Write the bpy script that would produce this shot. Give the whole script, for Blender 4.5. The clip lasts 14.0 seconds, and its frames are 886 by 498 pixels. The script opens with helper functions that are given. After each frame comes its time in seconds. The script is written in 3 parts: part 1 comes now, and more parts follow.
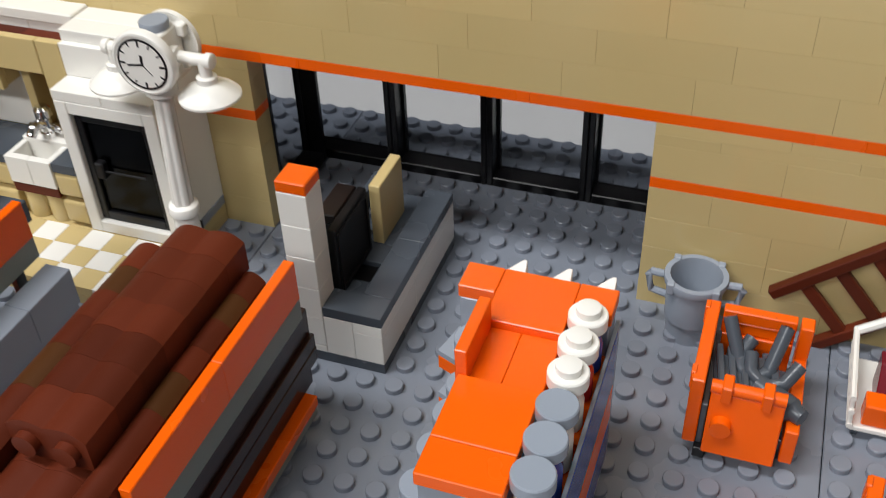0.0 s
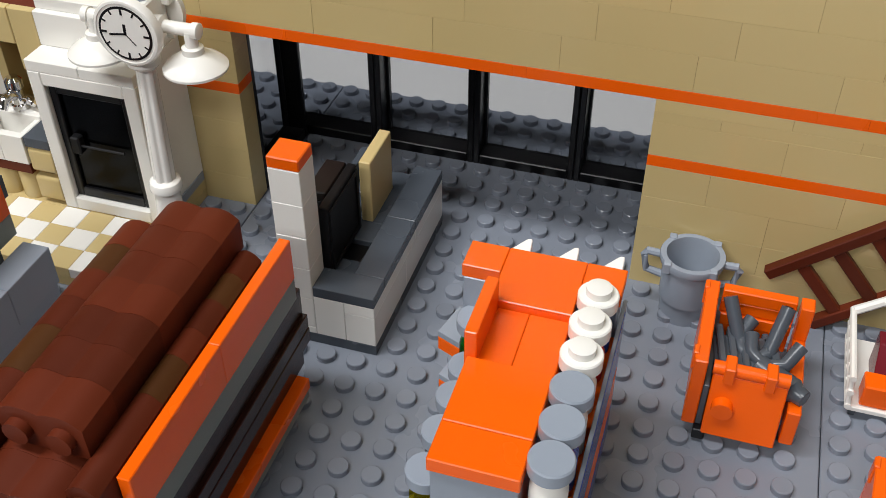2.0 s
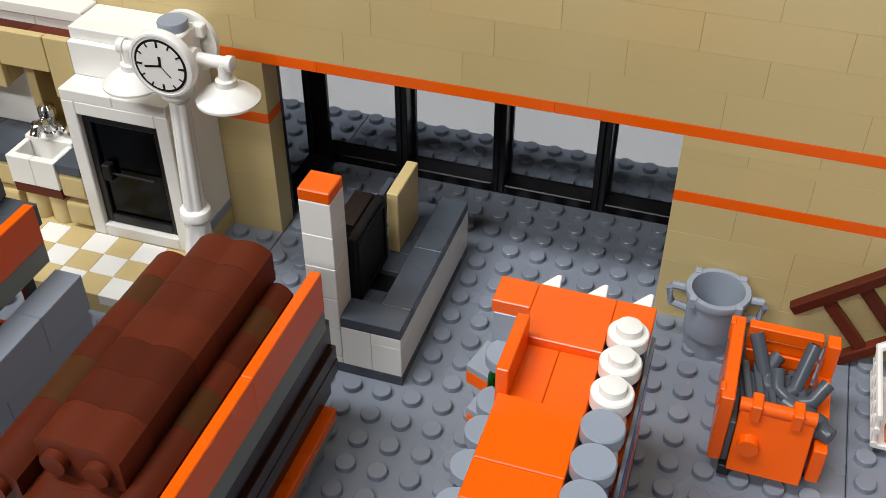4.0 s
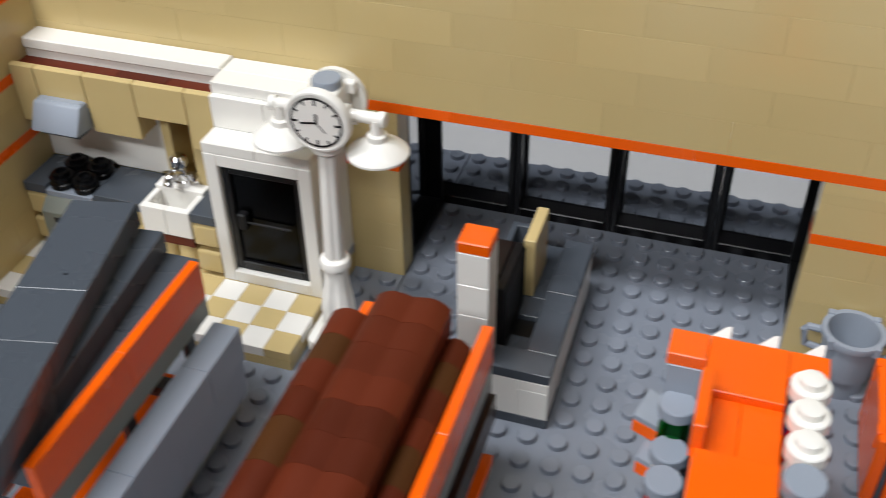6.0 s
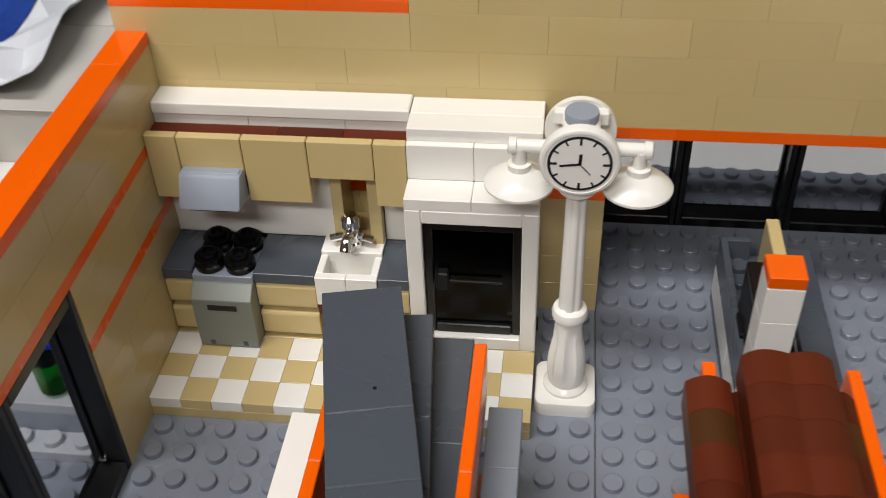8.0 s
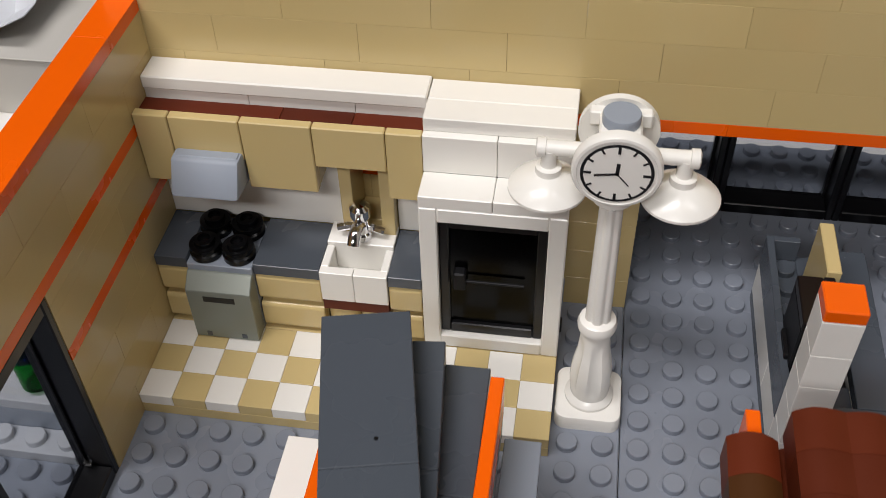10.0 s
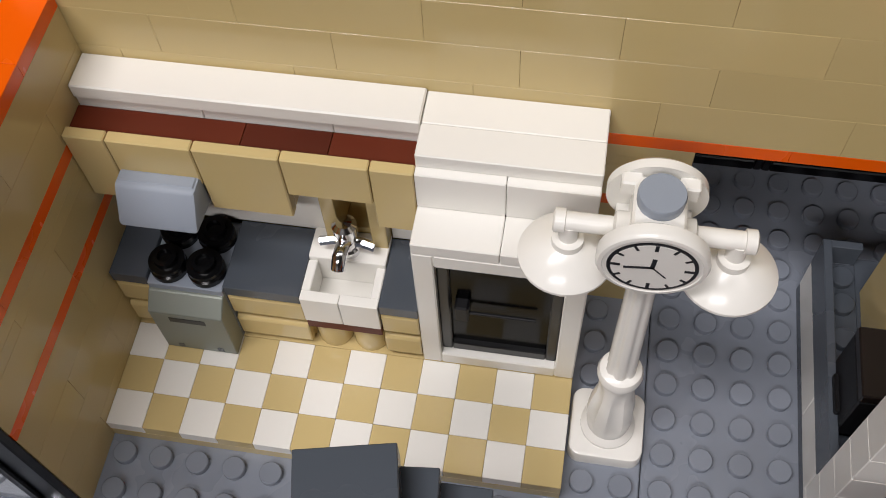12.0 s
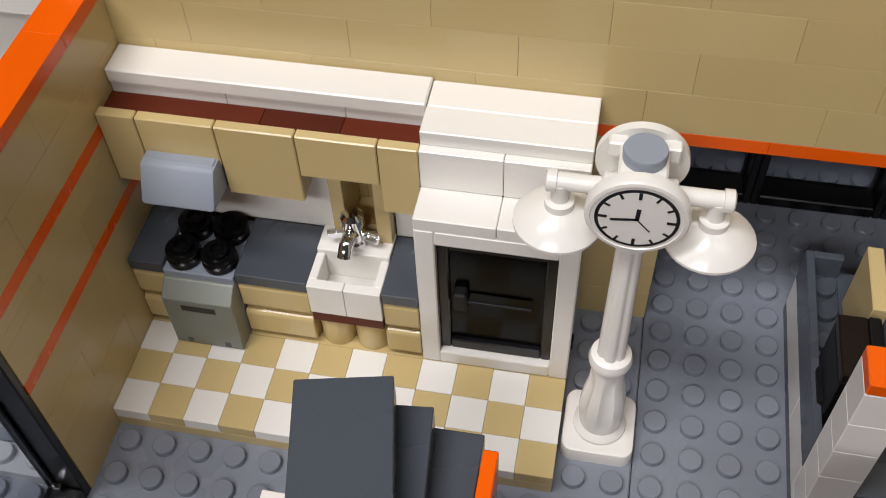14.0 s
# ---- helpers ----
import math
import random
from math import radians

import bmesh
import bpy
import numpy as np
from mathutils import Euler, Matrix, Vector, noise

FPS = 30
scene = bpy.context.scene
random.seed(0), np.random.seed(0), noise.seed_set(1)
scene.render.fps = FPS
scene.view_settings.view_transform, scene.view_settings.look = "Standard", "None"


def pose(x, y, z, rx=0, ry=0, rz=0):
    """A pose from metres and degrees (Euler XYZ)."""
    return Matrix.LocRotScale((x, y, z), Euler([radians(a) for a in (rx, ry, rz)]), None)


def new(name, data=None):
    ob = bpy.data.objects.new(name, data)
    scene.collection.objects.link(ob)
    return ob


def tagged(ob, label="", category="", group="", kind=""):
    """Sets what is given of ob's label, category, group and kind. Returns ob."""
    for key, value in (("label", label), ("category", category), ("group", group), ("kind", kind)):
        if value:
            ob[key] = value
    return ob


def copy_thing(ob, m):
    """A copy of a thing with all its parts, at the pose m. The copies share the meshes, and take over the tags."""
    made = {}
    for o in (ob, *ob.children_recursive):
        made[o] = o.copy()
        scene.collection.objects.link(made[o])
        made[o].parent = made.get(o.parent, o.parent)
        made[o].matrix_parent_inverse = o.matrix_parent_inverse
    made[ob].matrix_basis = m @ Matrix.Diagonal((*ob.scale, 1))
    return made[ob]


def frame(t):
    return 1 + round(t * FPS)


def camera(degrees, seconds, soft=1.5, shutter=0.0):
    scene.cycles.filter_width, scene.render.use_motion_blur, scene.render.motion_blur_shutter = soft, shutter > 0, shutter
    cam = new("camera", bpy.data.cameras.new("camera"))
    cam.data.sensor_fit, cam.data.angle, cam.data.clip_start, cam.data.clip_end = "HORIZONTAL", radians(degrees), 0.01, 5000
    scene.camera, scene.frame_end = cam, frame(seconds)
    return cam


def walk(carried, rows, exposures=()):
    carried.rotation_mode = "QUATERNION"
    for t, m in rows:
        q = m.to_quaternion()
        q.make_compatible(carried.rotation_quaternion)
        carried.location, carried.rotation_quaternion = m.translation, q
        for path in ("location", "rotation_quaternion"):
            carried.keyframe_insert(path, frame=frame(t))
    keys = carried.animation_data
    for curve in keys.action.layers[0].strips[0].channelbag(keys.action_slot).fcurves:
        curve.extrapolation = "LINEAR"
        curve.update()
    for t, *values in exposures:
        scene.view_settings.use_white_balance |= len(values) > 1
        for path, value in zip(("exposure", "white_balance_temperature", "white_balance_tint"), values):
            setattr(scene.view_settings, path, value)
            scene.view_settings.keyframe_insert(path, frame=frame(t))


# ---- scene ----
cam = camera(46.91, 14.0, soft=0.7, shutter=0.8)
# seconds, eye in millimetres, yaw, pitch and roll in degrees
PATH = [
    (0.0, 248.84, -168.31, 191.34, 20.67, -38.94, -2.33),
    (0.5, 241.47, -165.22, 186.07, 18.78, -39.82, -1.72),
    (1.0, 235.54, -168.40, 189.18, 18.13, -40.05, -1.05),
    (1.5, 234.87, -165.44, 185.41, 17.42, -40.02, -0.42),
    (2.0, 237.68, -166.94, 187.28, 17.32, -40.14, -0.06),
    (2.5, 236.70, -159.95, 181.20, 17.21, -40.18, 0.21),
    (3.0, 237.15, -167.18, 190.72, 17.64, -39.61, 0.12),
    (3.2, 236.20, -167.30, 191.00, 17.90, -39.35, 0.12),
    (5.3, 231.30, -169.00, 192.00, 18.30, -38.86, 0.12),
    (5.5, 222.68, -170.59, 193.85, 18.34, -38.67, 0.11),
    (6.0, 199.87, -177.15, 201.95, 18.46, -38.45, -0.89),
    (6.5, 175.62, -184.33, 201.98, 17.36, -37.98, -1.06),
    (7.0, 146.39, -187.94, 203.32, 14.55, -37.92, -1.87),
    (7.5, 120.95, -183.61, 202.59, 11.21, -38.06, -2.10),
    (8.0, 99.48, -163.90, 197.32, 8.01, -39.69, -2.31),
    (8.5, 95.87, -146.98, 185.31, 7.16, -40.78, -1.82),
    (8.7, 93.49, -144.72, 183.96, 7.14, -40.94, -1.84),
    (10.8, 98.19, -101.17, 210.78, 372.07, -51.59, -2.80),
    (11.0, 95.80, -84.68, 212.82, 11.65, -53.96, -3.29),
    (11.5, 91.20, -69.75, 209.27, 12.05, -58.05, -3.83),
    (12.0, 90.41, -64.55, 207.20, 12.94, -59.27, -4.31),
    (12.5, 90.12, -66.65, 202.79, 13.50, -58.82, -4.38),
    (13.0, 87.96, -77.15, 199.85, 12.39, -56.57, -2.88),
    (13.5, 92.43, -88.43, 198.65, 12.19, -53.60, -2.37),
    (14.0, 97.19, -95.83, 198.85, 12.90, -51.09, -2.65),
]
walk(cam, [(t, pose(x / 1000, y / 1000, z / 1000, 0, 0, yaw) @ pose(0, 0, 0, 90 + pitch, 0, 0) @ pose(0, 0, 0, 0, 0, roll)) for t, x, y, z, yaw, pitch, roll in PATH],
     [(0.0, 0.0, 6600, 10), (3.0, 0.0, 6600, 10), (5.5, 0.08, 6400, 10), (8.0, -0.22, 6850, 12), (8.5, -0.13, 6850, 12), (11.0, -0.4, 6750, 15), (14.0, -0.3, 6750, 15)])

# ---- light: an added, unseen room with ceiling panels over a table ----
world = bpy.data.worlds.new("world")
scene.world = world
world.use_nodes = True
world.node_tree.nodes["Background"].inputs[0].default_value = (0.9, 0.95, 1.0, 1)
world.node_tree.nodes["Background"].inputs[1].default_value = 0.2
CEIL = 1.7


def area_lamp(x, y, sx, sy, power):
    data = bpy.data.lights.new("ceiling_lamp", "AREA")
    data.shape, data.size, data.size_y, data.energy = "RECTANGLE", sx, sy, power
    data.color = (0.96, 0.98, 1.0)
    ob = new("ceiling_lamp", data)
    ob.matrix_world = pose(x, y, CEIL - 0.03)
    return ob


# panels placed out of view: overhead, front fill for the wall, right fill
LAMPS = ((-0.45, -0.42, 28.0), (-0.3, -1.6, 36.0), (0.95, -0.35, 4.5))
for lx, ly, lp in LAMPS:
    area_lamp(lx, ly, 1.1, 0.28, lp)

# ---- materials ----


def plastic(name, color, rough=0.2, vary=0.06, bump=0.04, metal=0.0, spec=0.42):
    m = bpy.data.materials.new(name)
    m.use_nodes = True
    nt = m.node_tree
    n, l = nt.nodes, nt.links
    b = n["Principled BSDF"]
    tc = n.new("ShaderNodeTexCoord")
    info = n.new("ShaderNodeObjectInfo")
    big = n.new("ShaderNodeTexNoise")
    big.inputs["Scale"].default_value = 45.0
    big.inputs["Detail"].default_value = 3.0
    l.new(tc.outputs["Object"], big.inputs["Vector"])
    fine = n.new("ShaderNodeTexNoise")
    fine.inputs["Scale"].default_value = 900.0
    fine.inputs["Detail"].default_value = 4.0
    l.new(tc.outputs["Object"], fine.inputs["Vector"])
    add = n.new("ShaderNodeMath")
    add.operation = "ADD"
    l.new(info.outputs["Random"], add.inputs[0])
    l.new(big.outputs["Fac"], add.inputs[1])
    mr = n.new("ShaderNodeMapRange")
    mr.inputs["From Min"].default_value, mr.inputs["From Max"].default_value = 0.3, 1.7
    mr.inputs["To Min"].default_value, mr.inputs["To Max"].default_value = 1 - vary, 1 + vary
    l.new(add.outputs[0], mr.inputs["Value"])
    hsv = n.new("ShaderNodeHueSaturation")
    hsv.inputs["Color"].default_value = (*color, 1)
    l.new(mr.outputs["Result"], hsv.inputs["Value"])
    l.new(hsv.outputs["Color"], b.inputs["Base Color"])
    rr = n.new("ShaderNodeMapRange")
    rr.inputs["To Min"].default_value, rr.inputs["To Max"].default_value = rough * 0.75, rough * 1.35
    l.new(big.outputs["Fac"], rr.inputs["Value"])
    l.new(rr.outputs["Result"], b.inputs["Roughness"])
    b.inputs["Metallic"].default_value = metal
    b.inputs["IOR"].default_value = 1.5
    b.inputs["Specular IOR Level"].default_value = spec
    bp = n.new("ShaderNodeBump")
    bp.inputs["Strength"].default_value, bp.inputs["Distance"].default_value = bump, 0.0002
    l.new(fine.outputs["Fac"], bp.inputs["Height"])
    l.new(bp.outputs["Normal"], b.inputs["Normal"])
    return m


def glassy(name, tint, gloss=0.06):
    m = bpy.data.materials.new(name)
    m.use_nodes = True
    nt = m.node_tree
    n, l = nt.nodes, nt.links
    out = n["Material Output"]
    n.remove(n["Principled BSDF"])
    tr, gl, mix, fr = n.new("ShaderNodeBsdfTransparent"), n.new("ShaderNodeBsdfGlossy"), n.new("ShaderNodeMixShader"), n.new("ShaderNodeLayerWeight")
    tr.inputs["Color"].default_value = (*tint, 1)
    gl.inputs["Roughness"].default_value = gloss
    fr.inputs["Blend"].default_value = 0.5
    pw = n.new("ShaderNodeMath")
    pw.operation, pw.inputs[1].default_value = "POWER", 4.0
    l.new(fr.outputs["Facing"], pw.inputs[0])
    ma = n.new("ShaderNodeMath")
    ma.operation, ma.inputs[1].default_value, ma.inputs[2].default_value = "MULTIPLY_ADD", 0.4, 0.018
    l.new(pw.outputs[0], ma.inputs[0])
    l.new(ma.outputs[0], mix.inputs[0])
    l.new(tr.outputs[0], mix.inputs[1])
    l.new(gl.outputs[0], mix.inputs[2])
    l.new(mix.outputs[0], out.inputs["Surface"])
    return m


TAN = plastic("tan_plastic", (0.57, 0.44, 0.205), 0.17, 0.05)
ORANGE = plastic("orange_plastic", (0.9, 0.118, 0.002), 0.24, 0.05)
WHITE = plastic("white_plastic", (0.82, 0.8, 0.75), 0.2, 0.03)
LGREY = plastic("light_grey_plastic", (0.275, 0.31, 0.365), 0.22, 0.05)
BASEGREY = plastic("baseplate_plastic", (0.21, 0.232, 0.275), 0.25, 0.1)
DGREY = plastic("dark_grey_plastic", (0.066, 0.077, 0.093), 0.25, 0.07)
BLACK = plastic("black_plastic", (0.004, 0.004, 0.005), 0.3, 0.1)
BROWN = plastic("reddish_brown_plastic", (0.094, 0.0155, 0.005), 0.45, 0.42, spec=0.22)
OLIVEBROWN = plastic("olive_brown_plastic", (0.066, 0.023, 0.006), 0.42, 0.15, spec=0.22)
DKBROWN = plastic("dark_brown_plastic", (0.026, 0.009, 0.007), 0.22, 0.12)
NEARBLACK = plastic("blackish_brown_plastic", (0.009, 0.006, 0.0055), 0.35, 0.1, spec=0.3)
MATTE = plastic("matte_black_plastic", (0.006, 0.006, 0.007), 0.45, 0.1, spec=0.22)
BURNER = plastic("burner_black_plastic", (0.003, 0.003, 0.0035), 0.2, 0.1, spec=0.28)
HOODGREY = plastic("satin_light_grey_plastic", (0.275, 0.31, 0.365), 0.48, 0.06)
RED = plastic("red_plastic", (0.55, 0.02, 0.015), 0.2, 0.05)
DARKRED = plastic("dark_red_plastic", (0.16, 0.012, 0.02), 0.22, 0.05)
BLUE = plastic("blue_plastic", (0.02, 0.06, 0.35), 0.2, 0.05)
SANDGREY = plastic("silver_grey_plastic", (0.22, 0.24, 0.21), 0.36, 0.05, metal=0.25)
CHROME = plastic("chrome", (0.8, 0.8, 0.82), 0.08, 0.02, 0.0, 1.0)
TABLETOP = plastic("table_laminate", (0.84, 0.82, 0.79), 0.4, 0.04)
# kept dark to hold down the bounce inside the unseen room
PAINT = plastic("wall_paint", (0.2, 0.19, 0.175), 0.7, 0.03)
FLOORING = plastic("floor_vinyl", (0.2, 0.18, 0.155), 0.5, 0.1)
PAPER = plastic("card_paper", (0.52, 0.5, 0.46), 0.6, 0.05)
BAGWHITE = plastic("bag_film_white", (0.68, 0.7, 0.74), 0.35, 0.05)
BAGBLUE = plastic("bag_film_blue", (0.02, 0.06, 0.3), 0.25, 0.1)
GLASS = glassy("clear_glass", (0.78, 0.79, 0.81), 0.06)
SMOKE = glassy("smoked_glass", (0.03, 0.034, 0.033), 0.16)
TGREEN = glassy("transparent_green", (0.02, 0.45, 0.12), 0.1)
TYELLOW = glassy("transparent_yellow", (0.8, 0.7, 0.02), 0.1)
TBLUE = glassy("transparent_blue", (0.06, 0.22, 0.85), 0.1)

# ---- small mesh library: lengths in studs (8 mm) across, millimetres in height ----
P = 0.008


def part(name, bm, mat, parent=None, label="", smooth=False):
    me = bpy.data.meshes.new(name)
    bmesh.ops.recalc_face_normals(bm, faces=bm.faces[:])
    bm.to_mesh(me)
    bm.free()
    if smooth:
        me.shade_smooth()
        me.set_sharp_from_angle(angle=radians(38))
    me.materials.append(mat)
    ob = new(name, me)
    ob.parent = parent
    if label:
        tagged(ob, label)
    return ob


def thing(name, label, category, x=0, y=0, z=0, rz=0.0, group="", kind=""):
    ob = new(name)
    ob.empty_display_size = 0.01
    ob.matrix_world = pose(x * P, y * P, z * 0.001, 0, 0, rz)
    return tagged(ob, label, category, group, kind)


def hull8(bm, pts, bevel=0.15):
    """A block from eight corners (four below, four above), edges rounded off by a small bevel in millimetres."""
    v = [bm.verts.new((x * P, y * P, z * 0.001)) for x, y, z in pts]
    fs = [bm.faces.new([v[i] for i in q]) for q in ((3, 2, 1, 0), (4, 5, 6, 7), (0, 1, 5, 4), (1, 2, 6, 5), (2, 3, 7, 6), (3, 0, 4, 7))]
    if bevel:
        es = {e for f in fs for e in f.edges}
        bmesh.ops.bevel(bm, geom=list(es), offset=bevel * 0.001, segments=2 if bevel > 0.4 else 1, profile=0.5, affect="EDGES")


def box(x0, x1, y0, y1, z0, z1, bevel=0.15, bm=None, gap=0.0):
    bm = bm or bmesh.new()
    x0, x1, y0, y1 = x0 + gap, x1 - gap, y0 + gap, y1 - gap
    hull8(bm, [(x0, y0, z0), (x1, y0, z0), (x1, y1, z0), (x0, y1, z0), (x0, y0, z1), (x1, y0, z1), (x1, y1, z1), (x0, y1, z1)], bevel)
    return bm


def lathe(profile, cx=0, cy=0, seg=24, bm=None, axis="z", cz=0.0):
    """Turns a profile of (radius, height) in millimetres round an axis through (cx, cy) studs and cz millimetres."""
    bm = bm or bmesh.new()
    rings = []
    for r, h in profile:
        ring = []
        for k in range(seg):
            a = 2 * math.pi * k / seg
            u, w = r * math.cos(a) / 1000, r * math.sin(a) / 1000
            q = {"z": (u, w, h / 1000), "y": (u, h / 1000, w), "x": (h / 1000, u, w)}[axis]
            ring.append(bm.verts.new((cx * P + q[0], cy * P + q[1], cz / 1000 + q[2])))
        rings.append(ring)
    for a, b in zip(rings, rings[1:]):
        for k in range(seg):
            bm.faces.new((a[k], a[(k + 1) % seg], b[(k + 1) % seg], b[k]))
    if profile[0][0] > 0.01:
        bm.faces.new(rings[0][::-1])
    if profile[-1][0] > 0.01:
        bm.faces.new(rings[-1])
    return bm


def stud(bm, cx, cy, z, seg=14):
    lathe([(2.43, z), (2.43, z + 1.5), (2.25, z + 1.7)], cx, cy, seg, bm)


def tube(points, r, seg=10, bm=None):
    """A rod along points (studs, studs, millimetres) of radius r millimetres."""
    bm = bm or bmesh.new()
    pts = [Vector((x * P, y * P, z / 1000)) for x, y, z in points]
    rings = []
    for i, p in enumerate(pts):
        d = (pts[min(i + 1, len(pts) - 1)] - pts[max(i - 1, 0)]).normalized()
        up = Vector((0, 0, 1)) if abs(d.z) < 0.9 else Vector((0, 1, 0))
        s = d.cross(up).normalized()
        t = s.cross(d)
        rings.append([bm.verts.new(p + (s * math.cos(2 * math.pi * k / seg) + t * math.sin(2 * math.pi * k / seg)) * r / 1000) for k in range(seg)])
    for a, b in zip(rings, rings[1:]):
        for k in range(seg):
            bm.faces.new((a[k], a[(k + 1) % seg], b[(k + 1) % seg], b[k]))
    bm.faces.new(rings[0][::-1])
    bm.faces.new(rings[-1])
    return bm


def prism(poly, x0, x1, bevel=0.15, bm=None):
    """A profile of (y studs, z millimetres) drawn out along x."""
    bm = bm or bmesh.new()
    a = [bm.verts.new((x0 * P, y * P, z / 1000)) for y, z in poly]
    b = [bm.verts.new((x1 * P, y * P, z / 1000)) for y, z in poly]
    fs = [bm.faces.new(a), bm.faces.new(b[::-1])]
    for i in range(len(poly)):
        j = (i + 1) % len(poly)
        fs.append(bm.faces.new((a[i], b[i], b[j], a[j])))
    if bevel:
        bmesh.ops.bevel(bm, geom=list({e for f in fs for e in f.edges}), offset=bevel / 1000, segments=1, affect="EDGES")
    return bm


# ---- room and table ----
def structure(name, bm, mat, label):
    return tagged(part(name, bm, mat), label, name.split("_")[0], kind="structure")


# room shell added out of view; its dull paint limits the ambient light
structure("floor", box(-330, 330, -330, 330, -770, -750, 0), FLOORING, "grey-brown vinyl floor of the room")
structure("ceiling", box(-330, 330, -330, 330, CEIL * 1000, CEIL * 1000 + 30, 0), PAINT, "plain grey painted ceiling of the added room over the table")
for nm, bx in (("wall_north", (-330, 330, 320, 330)), ("wall_south", (-330, 330, -330, -320)), ("wall_east", (320, 330, -320, 320)), ("wall_west", (-330, -320, -320, 320))):
    structure(nm, box(*bx, -750, CEIL * 1000, 0), PAINT, "plain grey painted wall of the added room")
# fixture bodies added round the unseen lamps
for lx, ly, lp in LAMPS:
    fx = thing("ceiling_light", "added long flat ceiling light with a white metal frame", "ceiling light", lx / P, ly / P, CEIL * 1000 - 14, group="ceiling lights")
    b = bmesh.new()
    for q in ((-74, 74, -22, -18.5), (-74, 74, 18.5, 22), (-74, -70, -18.5, 18.5), (70, 74, -18.5, 18.5)):
        box(*q, -22, 13, 1, b)
    part("frame", b, WHITE, fx)
    part("backing", box(-70, 70, -18.5, 18.5, 8, 13, 0), WHITE, fx)

tb = thing("table", "large pale laminate table under the toy building", "table", 14, 0, -750)
part("tabletop", box(-110, 110, -75, 75, 718, 747.0, 2), TABLETOP, tb)
for lx in (-100, 100):
    for ly in (-65, 65):
        part("leg", box(lx - 3, lx + 3, ly - 3, ly + 3, 0, 718, 1), LGREY, tb)

# ---- base plates ----


def stud_mesh():
    b = bmesh.new()
    stud(b, 0, 0, 0, 20)
    bmesh.ops.recalc_face_normals(b, faces=b.faces[:])
    me = bpy.data.meshes.new("stud")
    b.to_mesh(me)
    b.free()
    me.shade_smooth()
    me.set_sharp_from_angle(angle=radians(38))
    me.materials.append(BASEGREY)
    return me


STUD_MESH = stud_mesh()


def baseplate(x0, x1, y0, y1):
    ob = thing("baseplate", "light bluish grey studded baseplate on the table", "baseplate", group="baseplates", kind="structure")
    part("sheet", box(x0, x1, y0, y1, -3.0, 0, 0.25, gap=0.015), BASEGREY, ob)
    rest, near = bmesh.new(), []
    for i in range(int(x1 - x0)):
        for j in range(int(y1 - y0)):
            x, y = x0 + i + 0.5, y0 + j + 0.5
            if covered(x, y):
                continue
            if -9 <= y <= 10 and -4 <= x <= 38:
                near.append((abs(y - 2), x, y))
            else:
                stud(rest, x, y, 0)
    near.sort()
    for k, (d, x, y) in enumerate(near):
        if k < 300:
            piece = new("stud", STUD_MESH)
            piece.parent = ob
            piece.matrix_basis = pose(x * P, y * P, 0, 0, 0, (k * 37) % 360)
        else:
            stud(rest, x, y, 0)
    tagged(part("studs", rest, BASEGREY, ob, smooth=True), kind="stuff")
    return ob


def covered(x, y):
    if 0 <= x <= 12 and 0 <= y <= 6:
        return True
    if 6 <= y <= 7 and (x < 14 or x > 28):
        return True
    if -1 <= x <= 0 or -7 <= x <= -1 and -2 <= y <= 4 or -14 <= x <= -12 and 3 <= y <= 14:
        return True
    if 18 <= x <= 21 and 0 <= y <= 7:
        return True
    if 12 <= x <= 14 and 1 <= y <= 3:
        return True
    if 13 <= x <= 29 and 11 <= y <= 12 or 7 <= y <= 12 and (13 <= x <= 14 or 28 <= x <= 29):
        return True
    return False


baseplate(-10, 14, -18, 15)
baseplate(14, 34.5, -18, 15)
baseplate(34.5, 52, -18, 15)

# ---- back wall: courses of bricks, each a piece ----
MESHES = {}


def brick_piece(x0, x1, y0, y1, z0, z1, mat, parent, name="brick", bevel=0.05):
    key = (round(x1 - x0, 3), round(y1 - y0, 3), round(z1 - z0, 3), mat.name, bevel)
    if key not in MESHES:
        me = bpy.data.meshes.new(name)
        b = box(-key[0] / 2, key[0] / 2, -key[1] / 2, key[1] / 2, 0, key[2] - 0.02, bevel, gap=0.0032)
        b.to_mesh(me)
        b.free()
        me.materials.append(mat)
        MESHES[key] = me
    ob = new(name, MESHES[key])
    ob.parent = parent
    j = (hash((round(x0 * 10), round(y0 * 10), round(z0 * 10))) % 97) / 97 - 0.5
    ob.matrix_basis = pose((x0 + x1) / 2 * P, (y0 + y1) / 2 * P + j * 0.00005, z0 / 1000)
    return ob


def course(wall, z0, z1, start, end, joints, mat, name="brick", along="x", lo=6.0, hi=7.0):
    cuts = [start] + [j for j in joints if start < j < end] + [end]
    for a, c in zip(cuts, cuts[1:]):
        if along == "x":
            brick_piece(a, c, lo, hi, z0, z1, mat, wall, name)
        else:
            brick_piece(lo, hi, a, c, z0, z1, mat, wall, name)


wall = thing("wall_back", "tall tan toy brick wall with thin orange stripes", "wall", kind="structure")
END = 46
tops = [(60.8 + 9.6 * k, 70.4 + 9.6 * k) for k in range(9)]
shift = [1, 2, 0, 2, 1, 0, 2, 1, 0]
for (z0, z1), s in zip(tops, shift):
    js = [s + 4 * k for k in range(-1, 13)]
    if z0 >= 89:
        course(wall, z0, z1, 8, END, js, TAN)
    elif 80 <= z0 < 81:
        course(wall, z0, z1, -1, END, [3] + js, TAN)
    else:
        course(wall, z0, z1, -1, END, js, TAN)
course(wall, 89.6, 92.8, -1, 8, [1, 5], ORANGE, "tile")
course(wall, 57.6, 60.8, -1, END, [6, 16, 24, 34, 42], ORANGE, "plate")
